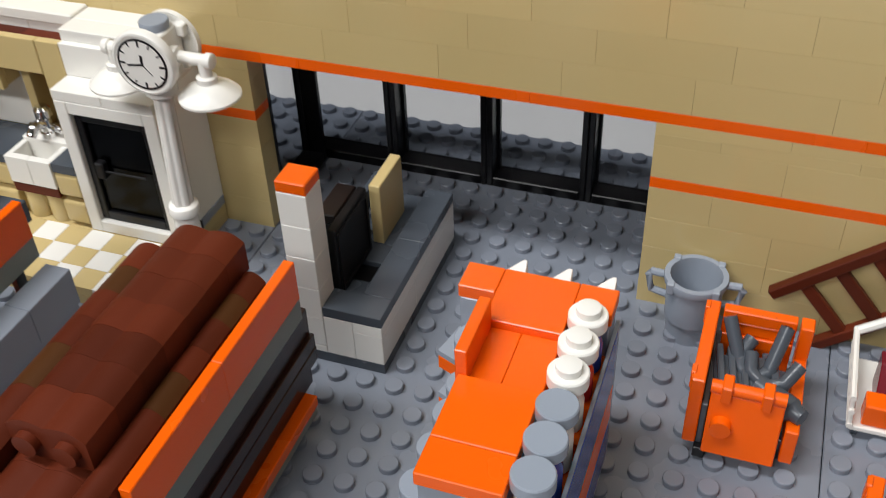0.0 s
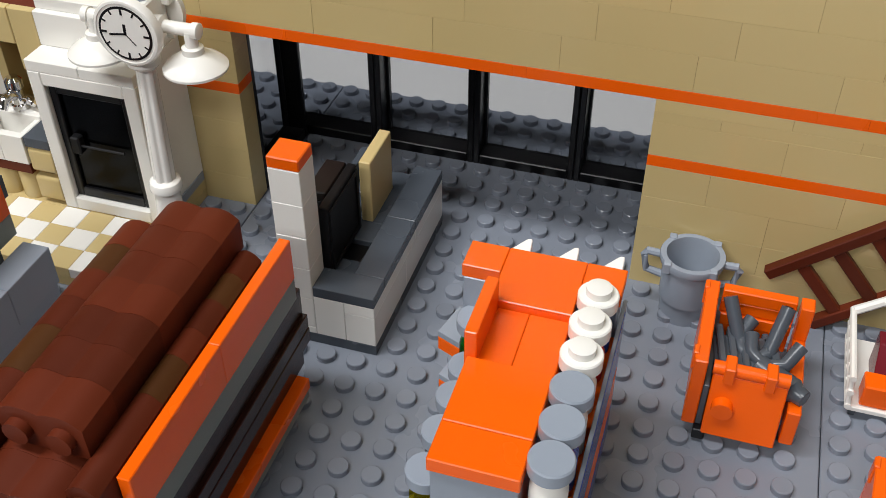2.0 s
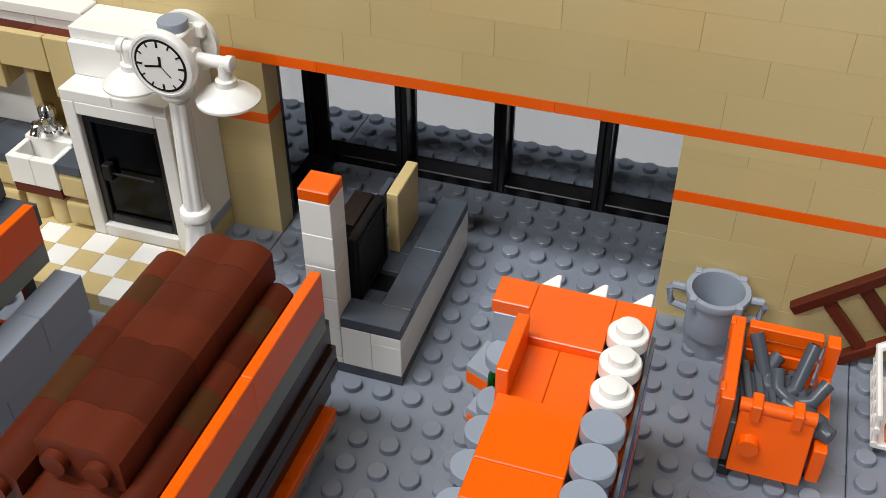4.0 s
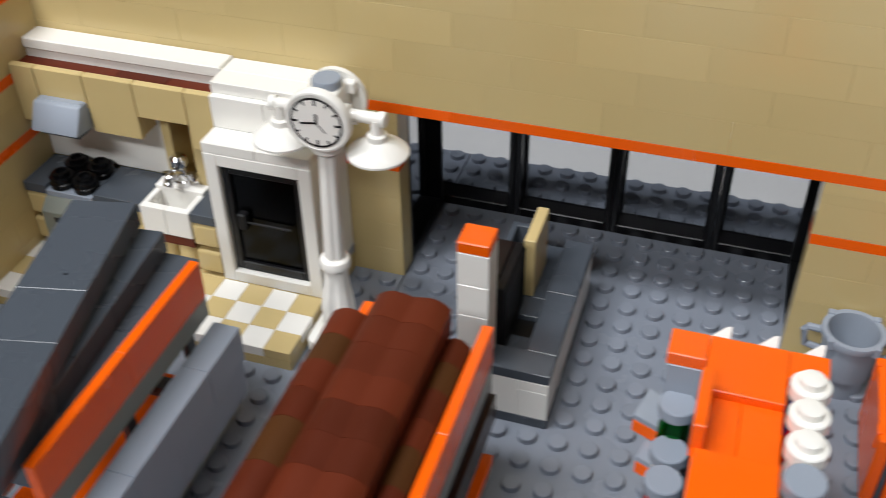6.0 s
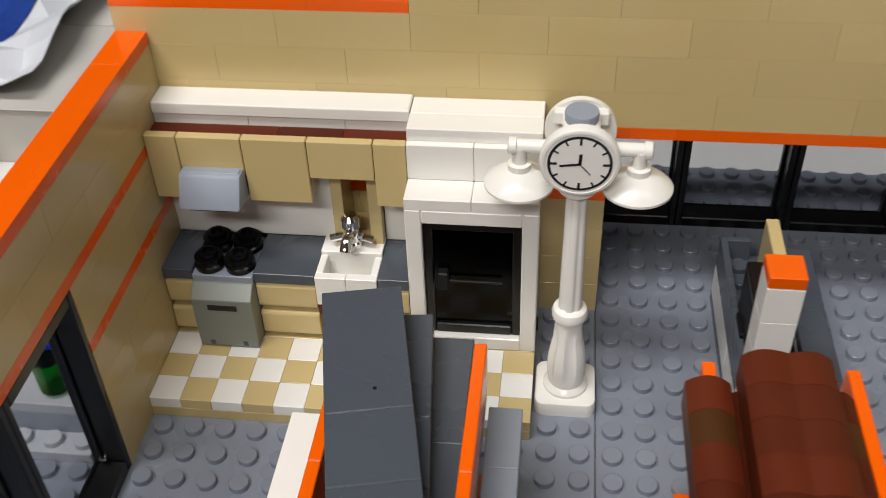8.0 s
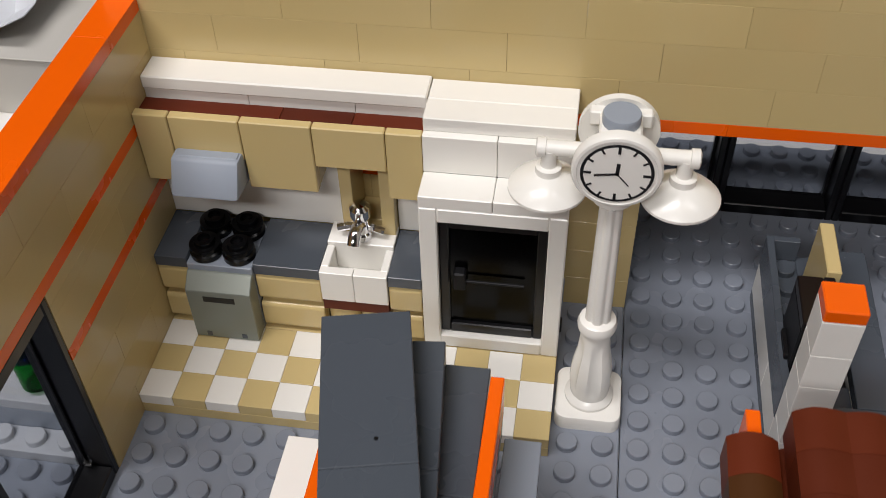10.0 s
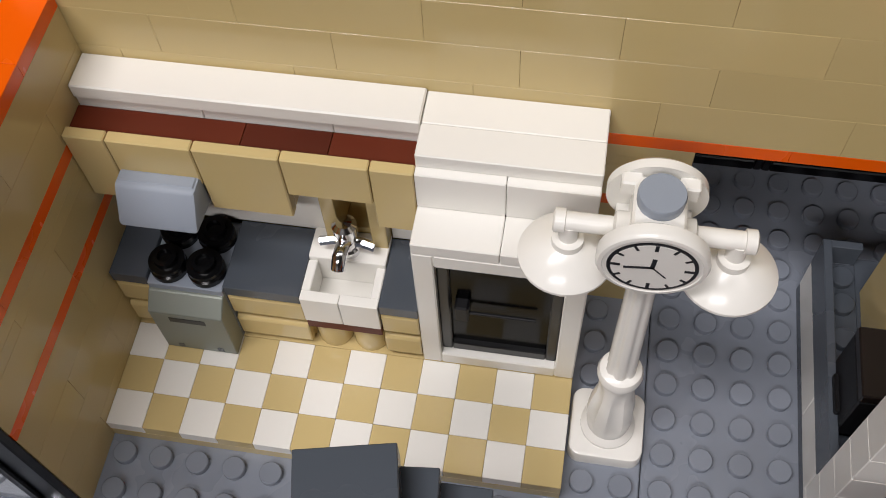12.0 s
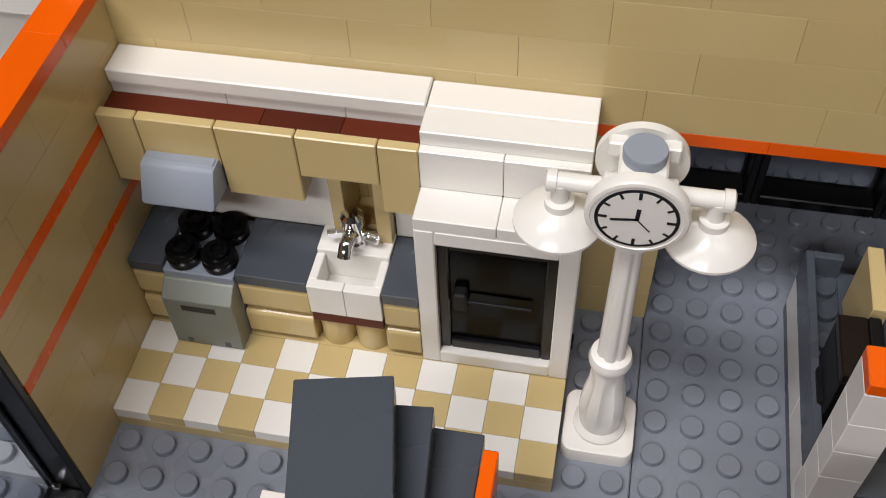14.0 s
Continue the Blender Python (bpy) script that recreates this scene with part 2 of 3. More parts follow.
for a, c in ((-1, 14), (28, END)):
    for k in range(4):
        course(wall, 9.6 * k, 9.6 * k + 9.6, a, c, [(2, 0, 0, 2)[k] + 4 * n for n in range(-1, 13)], TAN)
    course(wall, 38.4, 41.6, a, c, [8, 36], ORANGE, "plate")
    course(wall, 41.6, 51.2, a, c, [4 * n for n in range(13)], TAN)
    course(wall, 51.2, 54.4, a, c, [6, 30, 34, 40], TAN, "plate")
    course(wall, 54.4, 57.6, a, c, [4, 10, 32, 38], TAN, "plate")

# ---- left wall, with a glazed door frame ----
lw = thing("wall_left", "tan toy brick side wall with orange stripes and orange top tiles", "wall", kind="structure")
for z0, z1, s in ((60.8, 70.4, 0), (70.4, 80.0, 2)):
    course(lw, z0, z1, -16, 6, [s + 4 * k for k in range(-4, 2)], TAN, along="y", lo=-1, hi=0)
course(lw, 80.0, 83.2, -16, 6, [-12, -4, 4], ORANGE, "tile", "y", -1, 0)
course(lw, 57.6, 60.8, -16, 6, [-8, 0], ORANGE, "plate", "y", -1, 0)
for a, c in ((-2, 6), (-16, -10)):
    for k in range(4):
        course(lw, 9.6 * k, 9.6 * k + 9.6, a, c, [(0, 2)[k % 2] + 4 * n for n in range(-4, 2)], TAN, along="y", lo=-1, hi=0)
    course(lw, 38.4, 41.6, a, c, [2], ORANGE, "plate", "y", -1, 0)
    course(lw, 41.6, 51.2, a, c, [2, -10], TAN, along="y", lo=-1, hi=0)
    course(lw, 51.2, 54.4, a, c, [0, -12], TAN, "plate", "y", -1, 0)
    course(lw, 54.4, 57.6, a, c, [4, -10], TAN, "plate", "y", -1, 0)


def glazed_frame(name, label, width, height, rz, x, y, z=0.0, bar=0.25, low=3.4):
    """A black toy window frame one stud deep, running along local +x, its glass set at the far side."""
    ob = thing(name, label, "window", x, y, z, rz, group="black window frames", kind="structure")
    part("frame_post", box(0, bar, 0, 1, 0, height, 0.3, gap=0.006), BLACK, ob)
    part("frame_post", box(width - bar, width, 0, 1, 0, height, 0.3, gap=0.006), BLACK, ob)
    part("frame_rail", box(bar, width - bar, 0.01, 0.99, 0, low, 0.3), BLACK, ob)
    part("frame_rail", box(bar, width - bar, 0.01, 0.99, height - 3.2, height, 0.3), BLACK, ob)
    for q in ((bar, bar + 0.1, low, height - 3.2), (width - bar - 0.1, width - bar, low, height - 3.2)):
        part("glazing_bead", box(q[0], q[1], 0.7, 0.96, q[2], q[3], 0.2), BLACK, ob)
    pane = part("pane", box(bar + 0.1, width - bar - 0.1, 0.8, 0.88, low, height - 3.2, 0.0), GLASS, ob, "clear plastic pane")
    pane.visible_shadow = False
    return ob


for k, y in enumerate((-6, -10)):
    door = glazed_frame("window_%d" % (k + 1), "black framed clear glazed toy door in the side wall", 4, 57.6, 90, 0, y)
    # clear pin and chrome chip imitate the glint at the pane's corner
    for z in (3.6, 48.0):
        pin = part("hinge_pin", tube([(3.7, 0.62, z), (3.7, 0.62, z + 3.4)], 0.55, 10), GLASS, door, "clear pin standing in for a glint at the pane corner")
        part("hinge_clip", box(3.56, 3.72, 0.5, 0.74, z + 1.2, z + 2.2, 0.15), CHROME, pin, "shiny chip standing in for a glint at the pane corner")
for k in range(4):
    glazed_frame("window_%d" % (k + 3), "black framed clear glazed shop window", 4, 57.6, 0, 13 + 4 * k, 11)
glazed_frame("window_7", "black framed clear glazed side window of the entrance", 4, 57.6, 90, 14.0, 7)
glazed_frame("window_8", "black framed clear glazed side window of the entrance", 4, 57.6, -90, 28.0, 11)

# ---- kitchen display ----
kf = thing("kitchen_floor", "raised kitchen floor of tan and white checkered tiles", "floor", kind="structure")
part("plate", box(0, 12, 0, 6, 0, 3.2, 0.15, gap=0.004), TAN, kf)
for i in range(12):
    for j in range(3):
        brick_piece(i, i + 1, j, j + 1, 3.2, 6.43, WHITE if (i + j) % 2 == 0 else TAN, kf, "tile", 0.12)
part("plate", box(0, 12, 3, 6, 3.2, 6.4, 0.1, gap=0.004), TAN, kf)


def base_cabinet(x0, x1):
    ob = thing("base_cabinet", "tan kitchen base cabinet with two drawer fronts", "cabinet", x0, 3, 6.4, group="kitchen base cabinets")
    w = x1 - x0
    part("body", box(0, w, 0.34, 2, 0, 19.2, 0.1, gap=0.006), TAN, ob)
    for z in (0, 9.6):
        part("drawer_front", prism([(0.06, z + 1.3), (0.0, z + 2.2), (0.0, z + 8.4), (0.08, z + 9.2), (0.36, z + 9.2), (0.36, z + 1.3)], 0.02, w - 0.02, 0.25), TAN, ob)
    return ob


for a, c in ((0, 1), (3, 5), (7, 8)):
    base_cabinet(a, c)
    ct = thing("countertop", "dark grey smooth tile worktop on the base cabinet", "countertop", a, 3, 25.6, group="dark grey worktops")
    part("tile", box(0, c - a, -0.02, 2, 0, 3.2, 0.15, gap=0.006), DGREY, ct)

stove = thing("stove", "silver grey toy stove with four black round burners", "stove", 1, 3, 6.4)
part("body", box(0, 2, 0.0, 2, 0, 19.2, 0.1, gap=0.01), LGREY, stove)
part("cooktop", box(0, 2, -0.1, 2, 19.2, 21.4, 0.2, gap=0.01), LGREY, stove)
door = part("oven_door", prism([(-0.6, 0.3), (-0.6, 16.4), (-0.16, 19.6), (0.0, 19.6), (0.0, 0.3)], 0.01, 1.99, 0.2), SANDGREY, stove, "silver grey oven door with a sloping top edge")
# no recess is cut: a flat black strip gives the slot's shade
part("handle_slot", prism([(-0.615, 13.2), (-0.615, 14.9), (-0.5, 14.9), (-0.5, 13.2)], 0.52, 1.48, 0.0), BLACK, door, "black strip for the shade in the handle slot")
for dx in (0.45, 1.55):
    part("foot_mark", prism([(-0.612, 1.0), (-0.612, 2.4), (-0.55, 2.4), (-0.55, 1.0)], dx - 0.08, dx + 0.08, 0.0), DGREY, door)
for dx in (0.5, 1.5):
    for dy in (0.42, 1.42):
        part("burner", lathe([(2.6, 21.4), (3.85, 21.6), (3.9, 23.0), (3.4, 23.4), (3.4, 24.0), (3.8, 24.2), (3.7, 24.9), (2.5, 25.0), (2.4, 26.2), (1.5, 26.3), (1.4, 25.4)], dx, dy, 20), BURNER, stove, smooth=True)

sink = thing("kitchen_sink", "white toy kitchen sink with a chrome tap", "sink", 5, 3, 6.4)
for dx in (0, 1):
    part("apron", box(dx, dx + 1, -0.08, 0.22, 13.2, 22.4, 0.15, gap=0.006), WHITE, sink)
part("basin_floor", box(0.02, 1.98, 0.22, 1.1, 13.0, 15.0, 0.0), WHITE, sink)
for q in ((0, 0.24, 0.2, 1.1), (1.76, 2, 0.2, 1.1), (0, 2, 1.1, 2)):
    part("basin_wall", box(*q, 10.8, 22.4 if q[3] < 1.5 else 23.4, 0.2, gap=0.004), WHITE, sink)
part("band", box(0.0, 2.0, -0.04, 2, 9.8, 12.9, 0.1, gap=0.01), BROWN, sink, "reddish brown band")
for dx in (0.5, 1.5):
    part("support", lathe([(3.8, 0), (3.9, 0.4), (3.9, 9.4), (3.7, 9.8)], dx, 0.52, 22), TAN, sink, "round tan support", smooth=True)
tap = part("tap", lathe([(2.4, 23.4), (2.4, 25.0), (1.9, 25.4), (1.9, 29.5), (2.5, 30.2), (2.5, 32.6), (1.6, 33.6), (0.0, 33.8)], 1.0, 1.45, 18), CHROME, sink, "chrome tap", smooth=True)
part("spout", tube([(1.0, 1.4, 27.5), (0.98, 1.1, 29.0), (0.95, 0.8, 28.6), (0.93, 0.62, 26.6)], 1.5, 10), CHROME, tap, smooth=True)
for dx in (-1, 1):
    part("lever", tube([(1.0, 1.5, 26.0), (1.0 + dx * 0.35, 1.45, 26.6), (1.0 + dx * 0.7, 1.4, 26.0)], 1.1, 8), CHROME, tap, smooth=True)

back = thing("backsplash", "white kitchen backsplash wall panel above the worktop", "backsplash")
part("panel", box(0, 5.4, 5, 6, 28.8, 56, 0.1, gap=0.006), WHITE, back)
part("panel", box(7, 8, 5, 6, 28.8, 56, 0.1, gap=0.006), WHITE, back)
nic = thing("window_niche", "tan framed niche over the sink showing the wall stripe", "niche")
part("jamb", box(5.42, 5.78, 4.6, 5.98, 28.8, 56, 0.15), TAN, nic)
part("jamb", box(6.58, 6.98, 4.6, 5.98, 28.8, 56, 0.15), TAN, nic)
part("sill", box(5.78, 6.58, 5.0, 5.98, 28.8, 31.5, 0.15), TAN, nic)

for a, c, low in ((0, 1, 45.6), (1, 3, 53.2), (3, 5, 45.6), (5, 7, 53.2), (7, 8, 45.6)):
    wc = thing("wall_cabinet", "tan kitchen wall cabinet with a smooth front", "cabinet", a, 4, low, group="kitchen wall cabinets")
    part("body", box(0, c - a, 0.3, 1.0, 0.6, 62.0 - low, 0.1, gap=0.006), TAN, wc)
    part("door", box(0, c - a, 0.0, 0.32, 0, 64.0 - low, 0.25, gap=0.012), TAN, wc)
tc = thing("cabinet_top", "reddish brown tile strip on the wall cabinets", "cabinet top", 0, 4.3, 60.8)
for a, c in ((0, 4), (4, 6), (6, 8)):
    part("tile", box(a, c, 0.03, 0.75, 0, 1.8, 0.1, gap=0.006), BROWN, tc)
sh = thing("high_shelf", "long white moulding shelf against the tan wall", "shelf", 0, 5, 62.0)
for a, c in ((0, 3), (3, 6), (6, 8)):
    part("plate", box(a, c, 0.08, 1, 0, 3.1, 0.12, gap=0.006), WHITE, sh)
part("tile", box(0, 8, 0, 1, 3.1, 6.4, 0.3, gap=0.006), WHITE, sh)

hood = thing("range_hood", "light grey sloping range hood under the wall cabinet", "range hood", 1, 4, 40)
b = bmesh.new()
hull8(b, [(0.03, -0.95, 7.6), (1.97, -0.95, 7.6), (1.97, 0.28, 6.2), (0.03, 0.28, 6.2), (0.03, -0.42, 15.4), (1.97, -0.42, 15.4), (1.97, 0.28, 15.4), (0.03, 0.28, 15.4)], 0.8)
part("canopy", b, HOODGREY, hood, smooth=True)
part("filter_plate", box(0.2, 1.8, -0.6, 0.2, 5.4, 6.6, 0.2), DGREY, hood, "dark grey underside")
part("neck", box(0.1, 1.9, -0.3, 0.0, 13.2, 15.6, 0.2), HOODGREY, hood)

# ---- refrigerator ----
fr = thing("refrigerator", "tall white refrigerator with a dark glass door", "refrigerator", 8, 3, 6.4)
FH = 44.8
for q in ((0, 0.5, 0, FH), (3.5, 4, 0, FH), (0.5, 3.5, 0, 4.0), (0.5, 3.5, FH - 4.0, FH)):
    part("door_frame", box(q[0], q[1], 0.0, 0.9, q[2], q[3], 0.3), WHITE, fr)
for q in ((0.5, 0.78, 4.0, FH - 4), (3.22, 3.5, 4.0, FH - 4), (0.78, 3.22, 4.0, 7.0), (0.78, 3.22, FH - 7, FH - 4)):
    part("door_rim", box(q[0], q[1], 0.2, 0.7, q[2], q[3], 0.3), BLACK, fr, "black inner door rim")
gp = part("glass", box(0.78, 3.22, 0.35, 0.45, 7, FH - 7, 0.0), SMOKE, fr, "dark glass pane")
hd = part("door_handle", tube([(1.0, 0.18, 22.0), (2.9, 0.18, 22.0)], 0.35, 10), MATTE, fr, "black bar handle")
part("mount", box(0.9, 1.25, 0.05, 0.4, 19.5, 25.0, 0.4), MATTE, hd)
part("side_panel", box(0.01, 0.3, 1.06, 3, 0, 47.9, 0.15), WHITE, fr)
part("side_panel", box(3.7, 3.99, 1.06, 3, 0, 47.9, 0.15), WHITE, fr)
part("back_panel", box(0.3, 3.7, 2.6, 3, 0, 48, 0.1), BLACK, fr)
part("plinth", box(3.7, 4.03, 1.3, 2.95, 0.1, 3.2, 0.15), LGREY, fr, "light grey plinth plate")
part("plinth_clip", box(3.72, 4.06, 0.98, 1.28, 0.1, 3.2, 0.15), BLACK, fr, "black clip")
part("inner_panel", box(0.86, 3.14, 0.5, 0.58, 24.5, FH - 8, 0.2), MATTE, fr, "dark inner door panel")
part("inner_panel", box(0.86, 3.14, 0.5, 0.58, 8.2, 21.5, 0.2), MATTE, fr, "dark inner door panel")
for z in (15, 28):
    part("rack", box(0.3, 3.7, 1.0, 2.6, z, z + 1.4, 0.1), BLACK, fr)
for dx in (0, 2):
    part("ledge", box(dx, dx + 2, 0.0, 1.05, FH, 48, 0.2, gap=0.006), WHITE, fr)
    part("top_brick", box(dx, dx + 2, 1.0, 3, 48, 57.8, 0.2, gap=0.006), WHITE, fr)
for y0, y1 in ((1.22, 2.1), (2.1, 3.0)):
    part("top_tile", box(0, 4, y0, y1, 57.8, 61.2, 0.2, gap=0.004), WHITE, fr)

# ---- clock lamp post ----
lp = thing("clock_lamp_post", "white toy lamp post with a round clock and two shades", "lamp post", 13.02, 2.0, 0)
b = bmesh.new()
box(-0.95, 0.95, -0.95, 0.95, 0.0, 4.2, 0.0, b)
vert = [e for e in b.edges if abs(e.verts[0].co.z - e.verts[1].co.z) > 0.003]
bmesh.ops.bevel(b, geom=vert, offset=0.0026, segments=5, profile=0.5, affect="EDGES")
top = [e for e in b.edges if e.verts[0].co.z > 0.004 and e.verts[1].co.z > 0.004]
bmesh.ops.bevel(b, geom=top, offset=0.0006, segments=2, profile=0.5, affect="EDGES")
part("base", b, WHITE, lp, smooth=True)
part("foot_ring", lathe([(5.6, 4.2), (5.6, 5.0), (5.0, 5.7), (4.4, 6.2)], 0, 0, 32), WHITE, lp, smooth=True)
b = bmesh.new()
rows = []
for k in range(25):
    t = k / 24
    zz = 5.8 + 20.7 * t
    r = 4.35 + 0.55 * math.sin(math.pi * min(1.0, t * 1.5)) - 1.5 * max(0.0, t - 0.25)
    dip = max(0.0, math.sin(math.pi * min(1.0, max(0.0, (t - 0.1) / 0.78)))) ** 0.5
    row = []
    for j in range(72):
        a = 2 * math.pi * j / 72
        rr = r * (1 - 0.17 * dip * max(0.0, math.cos(5 * a + 0.6)) ** 0.5)
        row.append(b.verts.new((rr * math.cos(a) / 1000, rr * math.sin(a) / 1000, zz / 1000)))
    rows.append(row)
for lo, hi in zip(rows, rows[1:]):
    for j in range(72):
        b.faces.new((lo[j], lo[(j + 1) % 72], hi[(j + 1) % 72], hi[j]))
part("lower_post", b, WHITE, lp, "white tapered post with recessed flutes", smooth=True)
part("collar", lathe([(3.4, 26.2), (4.2, 26.8), (4.4, 28.0), (4.0, 29.2), (3.0, 29.8)], 0, 0, 24), WHITE, lp, smooth=True)
b = bmesh.new()
ring = []
for zz, r in ((29.5, 2.9), (62.5, 2.5)):
    row = []
    for k in range(48):
        a = 2 * math.pi * k / 48
        rr = r * (1 - 0.15 * max(0.0, math.cos(a * 6 + 0.5)))
        row.append(b.verts.new((rr * math.cos(a) / 1000, rr * math.sin(a) / 1000, zz / 1000)))
    ring.append(row)
for k in range(48):
    b.faces.new((ring[0][k], ring[0][(k + 1) % 48], ring[1][(k + 1) % 48], ring[1][k]))
part("upper_post", b, WHITE, lp, "fluted white post", smooth=True)
part("capital", lathe([(2.6, 61.5), (4.2, 63.0), (4.2, 65.5), (3.0, 66.0)], 0, 0, 24), WHITE, lp, smooth=True)
for o in lp.children:
    for v in o.data.vertices:
        v.co.y += 0.0034 * max(0.0, v.co.z - 0.005) / 0.058
CZ = 73.0
drum = part("clock_drum", box(-0.5, 0.5, 0.25, 1.45, 66, 79, 0.4), WHITE, lp)
part("top_tile", lathe([(3.6, 79), (3.7, 80.8), (3.5, 81.2)], 0, 0.9, 28), LGREY, lp, "light grey round tile", smooth=True)
disc = part("clock_disc", lathe([(7.4, 0.0), (8.5, -0.8), (8.6, -2.6), (8.2, -3.2), (7.6, -3.3), (7.5, -3.1)], 0, 0.3, 48, axis="y", cz=CZ), WHITE, lp, smooth=True)
face_y = 0.3 - 3.1 / 8 - 0.006
b = lathe([(6.85, -0.10), (6.85, 0.0)], 0, face_y, 64, axis="y", cz=CZ)
part("dial_ring", b, BLACK, disc, "thin black dial ring")
part("dial", lathe([(6.25, -0.16), (6.25, -0.06)], 0, face_y, 64, axis="y", cz=CZ), WHITE, disc, "plain white dial")


def dial_bar(length, width, angle, r0, name):
    """A flat black bar on the dial, from radius r0 mm outwards, clockwise from twelve."""
    a = radians(angle)
    ux, uz = math.sin(a), math.cos(a)
    bb = bmesh.new()
    cs = []
    for s, r in ((-1, r0), (1, r0), (1, r0 + length), (-1, r0 + length)):
        cs.append((r * ux + s * width / 2 * uz, CZ + r * uz - s * width / 2 * ux))
    y0, y1 = face_y - 0.16 / 8 - 0.012, face_y - 0.16 / 8
    hull8(bb, [(x / 8, y0, z) for x, z in cs] + [(x / 8, y1, z) for x, z in cs], 0)
    part(name, bb, BLACK, disc)


for k in range(12):
    dial_bar(1.5 if k % 3 == 0 else 1.1, 0.55 if k % 3 == 0 else 0.4, k * 30, 6.4 - (1.6 if k % 3 == 0 else 1.15), "hour_mark")
dial_bar(2.8, 0.7, 3, -0.3, "hour_hand")
dial_bar(4.6, 0.5, -98, -0.3, "minute_hand")
dial_bar(3.7, 0.22, 138, -0.2, "second_hand")
b = lathe([(7.9, 0), (7.9, 1.6), (6.8, 2.6), (5.0, 2.8), (4.8, 1.2), (4.6, 1.2)], 0, 1.5, 48, axis="y", cz=CZ)
rear = part("rear_disc", b, WHITE, lp, smooth=True)
for a in (45, 135, 225, 315):
    x, z = 6.2 * math.cos(radians(a)) / 8, CZ + 6.2 * math.sin(radians(a))
    part("lug", box(x - 0.2, x + 0.2, 1.22, 1.52, z - 1.6, z + 1.6, 0.3), WHITE, rear)
for s in (-1, 1):
    arm = part("arm", lathe([(2.6, 3.5), (2.6, 6.0), (1.6, 6.4), (1.6, 13.6), (2.0, 13.7), (2.0, 15.3), (1.5, 15.6)] if s > 0 else [(1.5, -15.6), (2.0, -15.3), (2.0, -13.7), (1.6, -13.6), (1.6, -6.4), (2.6, -6.0), (2.6, -3.5)], 0, 0.74, 18, axis="x", cz=CZ - 0.4), WHITE, lp, smooth=True)
    part("shade_neck", lathe([(1.6, 67.5), (1.6, 72.5)], s * 1.62, 0.72, 16), WHITE, arm, smooth=True)
    part("shade", lathe([(0.4, 63.2), (7.3, 62.4), (7.9, 62.7), (7.9, 63.3), (6.6, 64.6), (4.4, 66.0), (2.6, 66.8), (2.6, 68.3), (2.0, 68.5)], s * 1.62, 0.72, 36), WHITE, arm, "round white lamp shade", smooth=True)

for o in lp.children:
    if o.name.split(".")[0] in ("clock_drum", "top_tile", "clock_disc", "rear_disc", "arm"):
        o.location.y -= 0.0008

# ---- checkout counter ----
co = thing("checkout_counter", "white checkout counter with a dark grey top", "counter", 18, 0, 0)
part("foot_plate", box(0, 3, 0, 7, 0, 3.2, 0.15, gap=0.004), DGREY, co)
for k, (y0, y1) in enumerate(((0, 3), (3, 7))):
    part("side_brick", box(2, 3, y0, y1, 3.2, 12.8, 0.15, gap=0.006), WHITE, co)
    part("side_plate", box(2, 3, (0, 4)[k], (4, 7)[k], 12.8, 16, 0.12, gap=0.006), WHITE, co)
    part("side_brick", box(0, 1, max(1, y0), y1, 3.2, 12.8, 0.15, gap=0.006), WHITE, co)
part("front_brick", box(1, 2, 0, 1, 3.2, 16, 0.15, gap=0.006), WHITE, co)
part("infill", box(1, 2, 1, 7, 3.2, 12.8, 0.1, gap=0.004), DGREY, co)
for q in ((1, 3, 0, 1), (2, 3, 1, 4), (2, 3, 4, 7)):
    part("top_tile", box(*q, 16, 19.2, 0.15, gap=0.006), DGREY, co)
for q in ((1, 2, 1, 2), (1, 2, 3, 4), (1, 2, 4, 7)):
    part("belt_tile", box(*q, 12.8, 16, 0.15, gap=0.006), DGREY, co)
part("scanner", box(1, 2, 2, 3, 12.8, 14.5, 0.1, gap=0.006), BLACK, co, "black scanner window")
part("side_wall", box(0, 0.22, 1, 7, 12.8, 22.4, 0.15), DGREY, co)
part("end_wall", box(0.22, 1, 6.78, 7, 16, 22.4, 0.15), DGREY, co)
b = box(0.22, 1, 1, 6.78, 12.8, 16, 0.1)
for y in (4.5, 5.5, 6.3):
    stud(b, 0.62, y, 16)
part("studded_plate", b, DGREY, co)
post = thing("counter_post", "white square post with an orange cap on the counter", "post", 18, 0, 3.2)
part("plate", box(0, 1, 0, 1, 0, 2.1, 0.13, gap=0.006), WHITE, post)
for k in range(5):
    part("brick", box(0, 1, 0, 1, 2.2 + 9.6 * k, 11.77 + 9.6 * k, 0.16, gap=0.008), WHITE, post)
part("cap", box(0, 1, 0, 1, 50.2, 53.4, 0.3, gap=0.004), ORANGE, post, "orange cap tile")
mon = thing("checkout_screen", "black checkout screen standing on the counter", "screen", 18.6, 1.6, 16)
panel = part("panel", box(0.3, 0.62, -0.5, 2, 0, 21, 0.5), MATTE, mon)
for q in ((-0.42, -0.28, 1.2, 19.8), (1.78, 1.92, 1.2, 19.8), (-0.28, 1.78, 1.2, 2.4), (-0.28, 1.78, 18.6, 19.8)):
    part("bezel", box(0.62, 0.68, q[0], q[1], q[2], q[3], 0.12), MATTE, panel)
part("back_box", box(-0.4, 0.3, 0.2, 1.95, 3, 18.6, 0.4), MATTE, mon)
part("top_tile", box(-0.4, 0.29, 0.2, 1.95, 18.6, 21.2, 0.3), NEARBLACK, mon, "blackish brown top tile")
part("stand", box(-0.5, 0.3, 0.5, 1.5, 0, 8, 0.3), MATTE, mon)
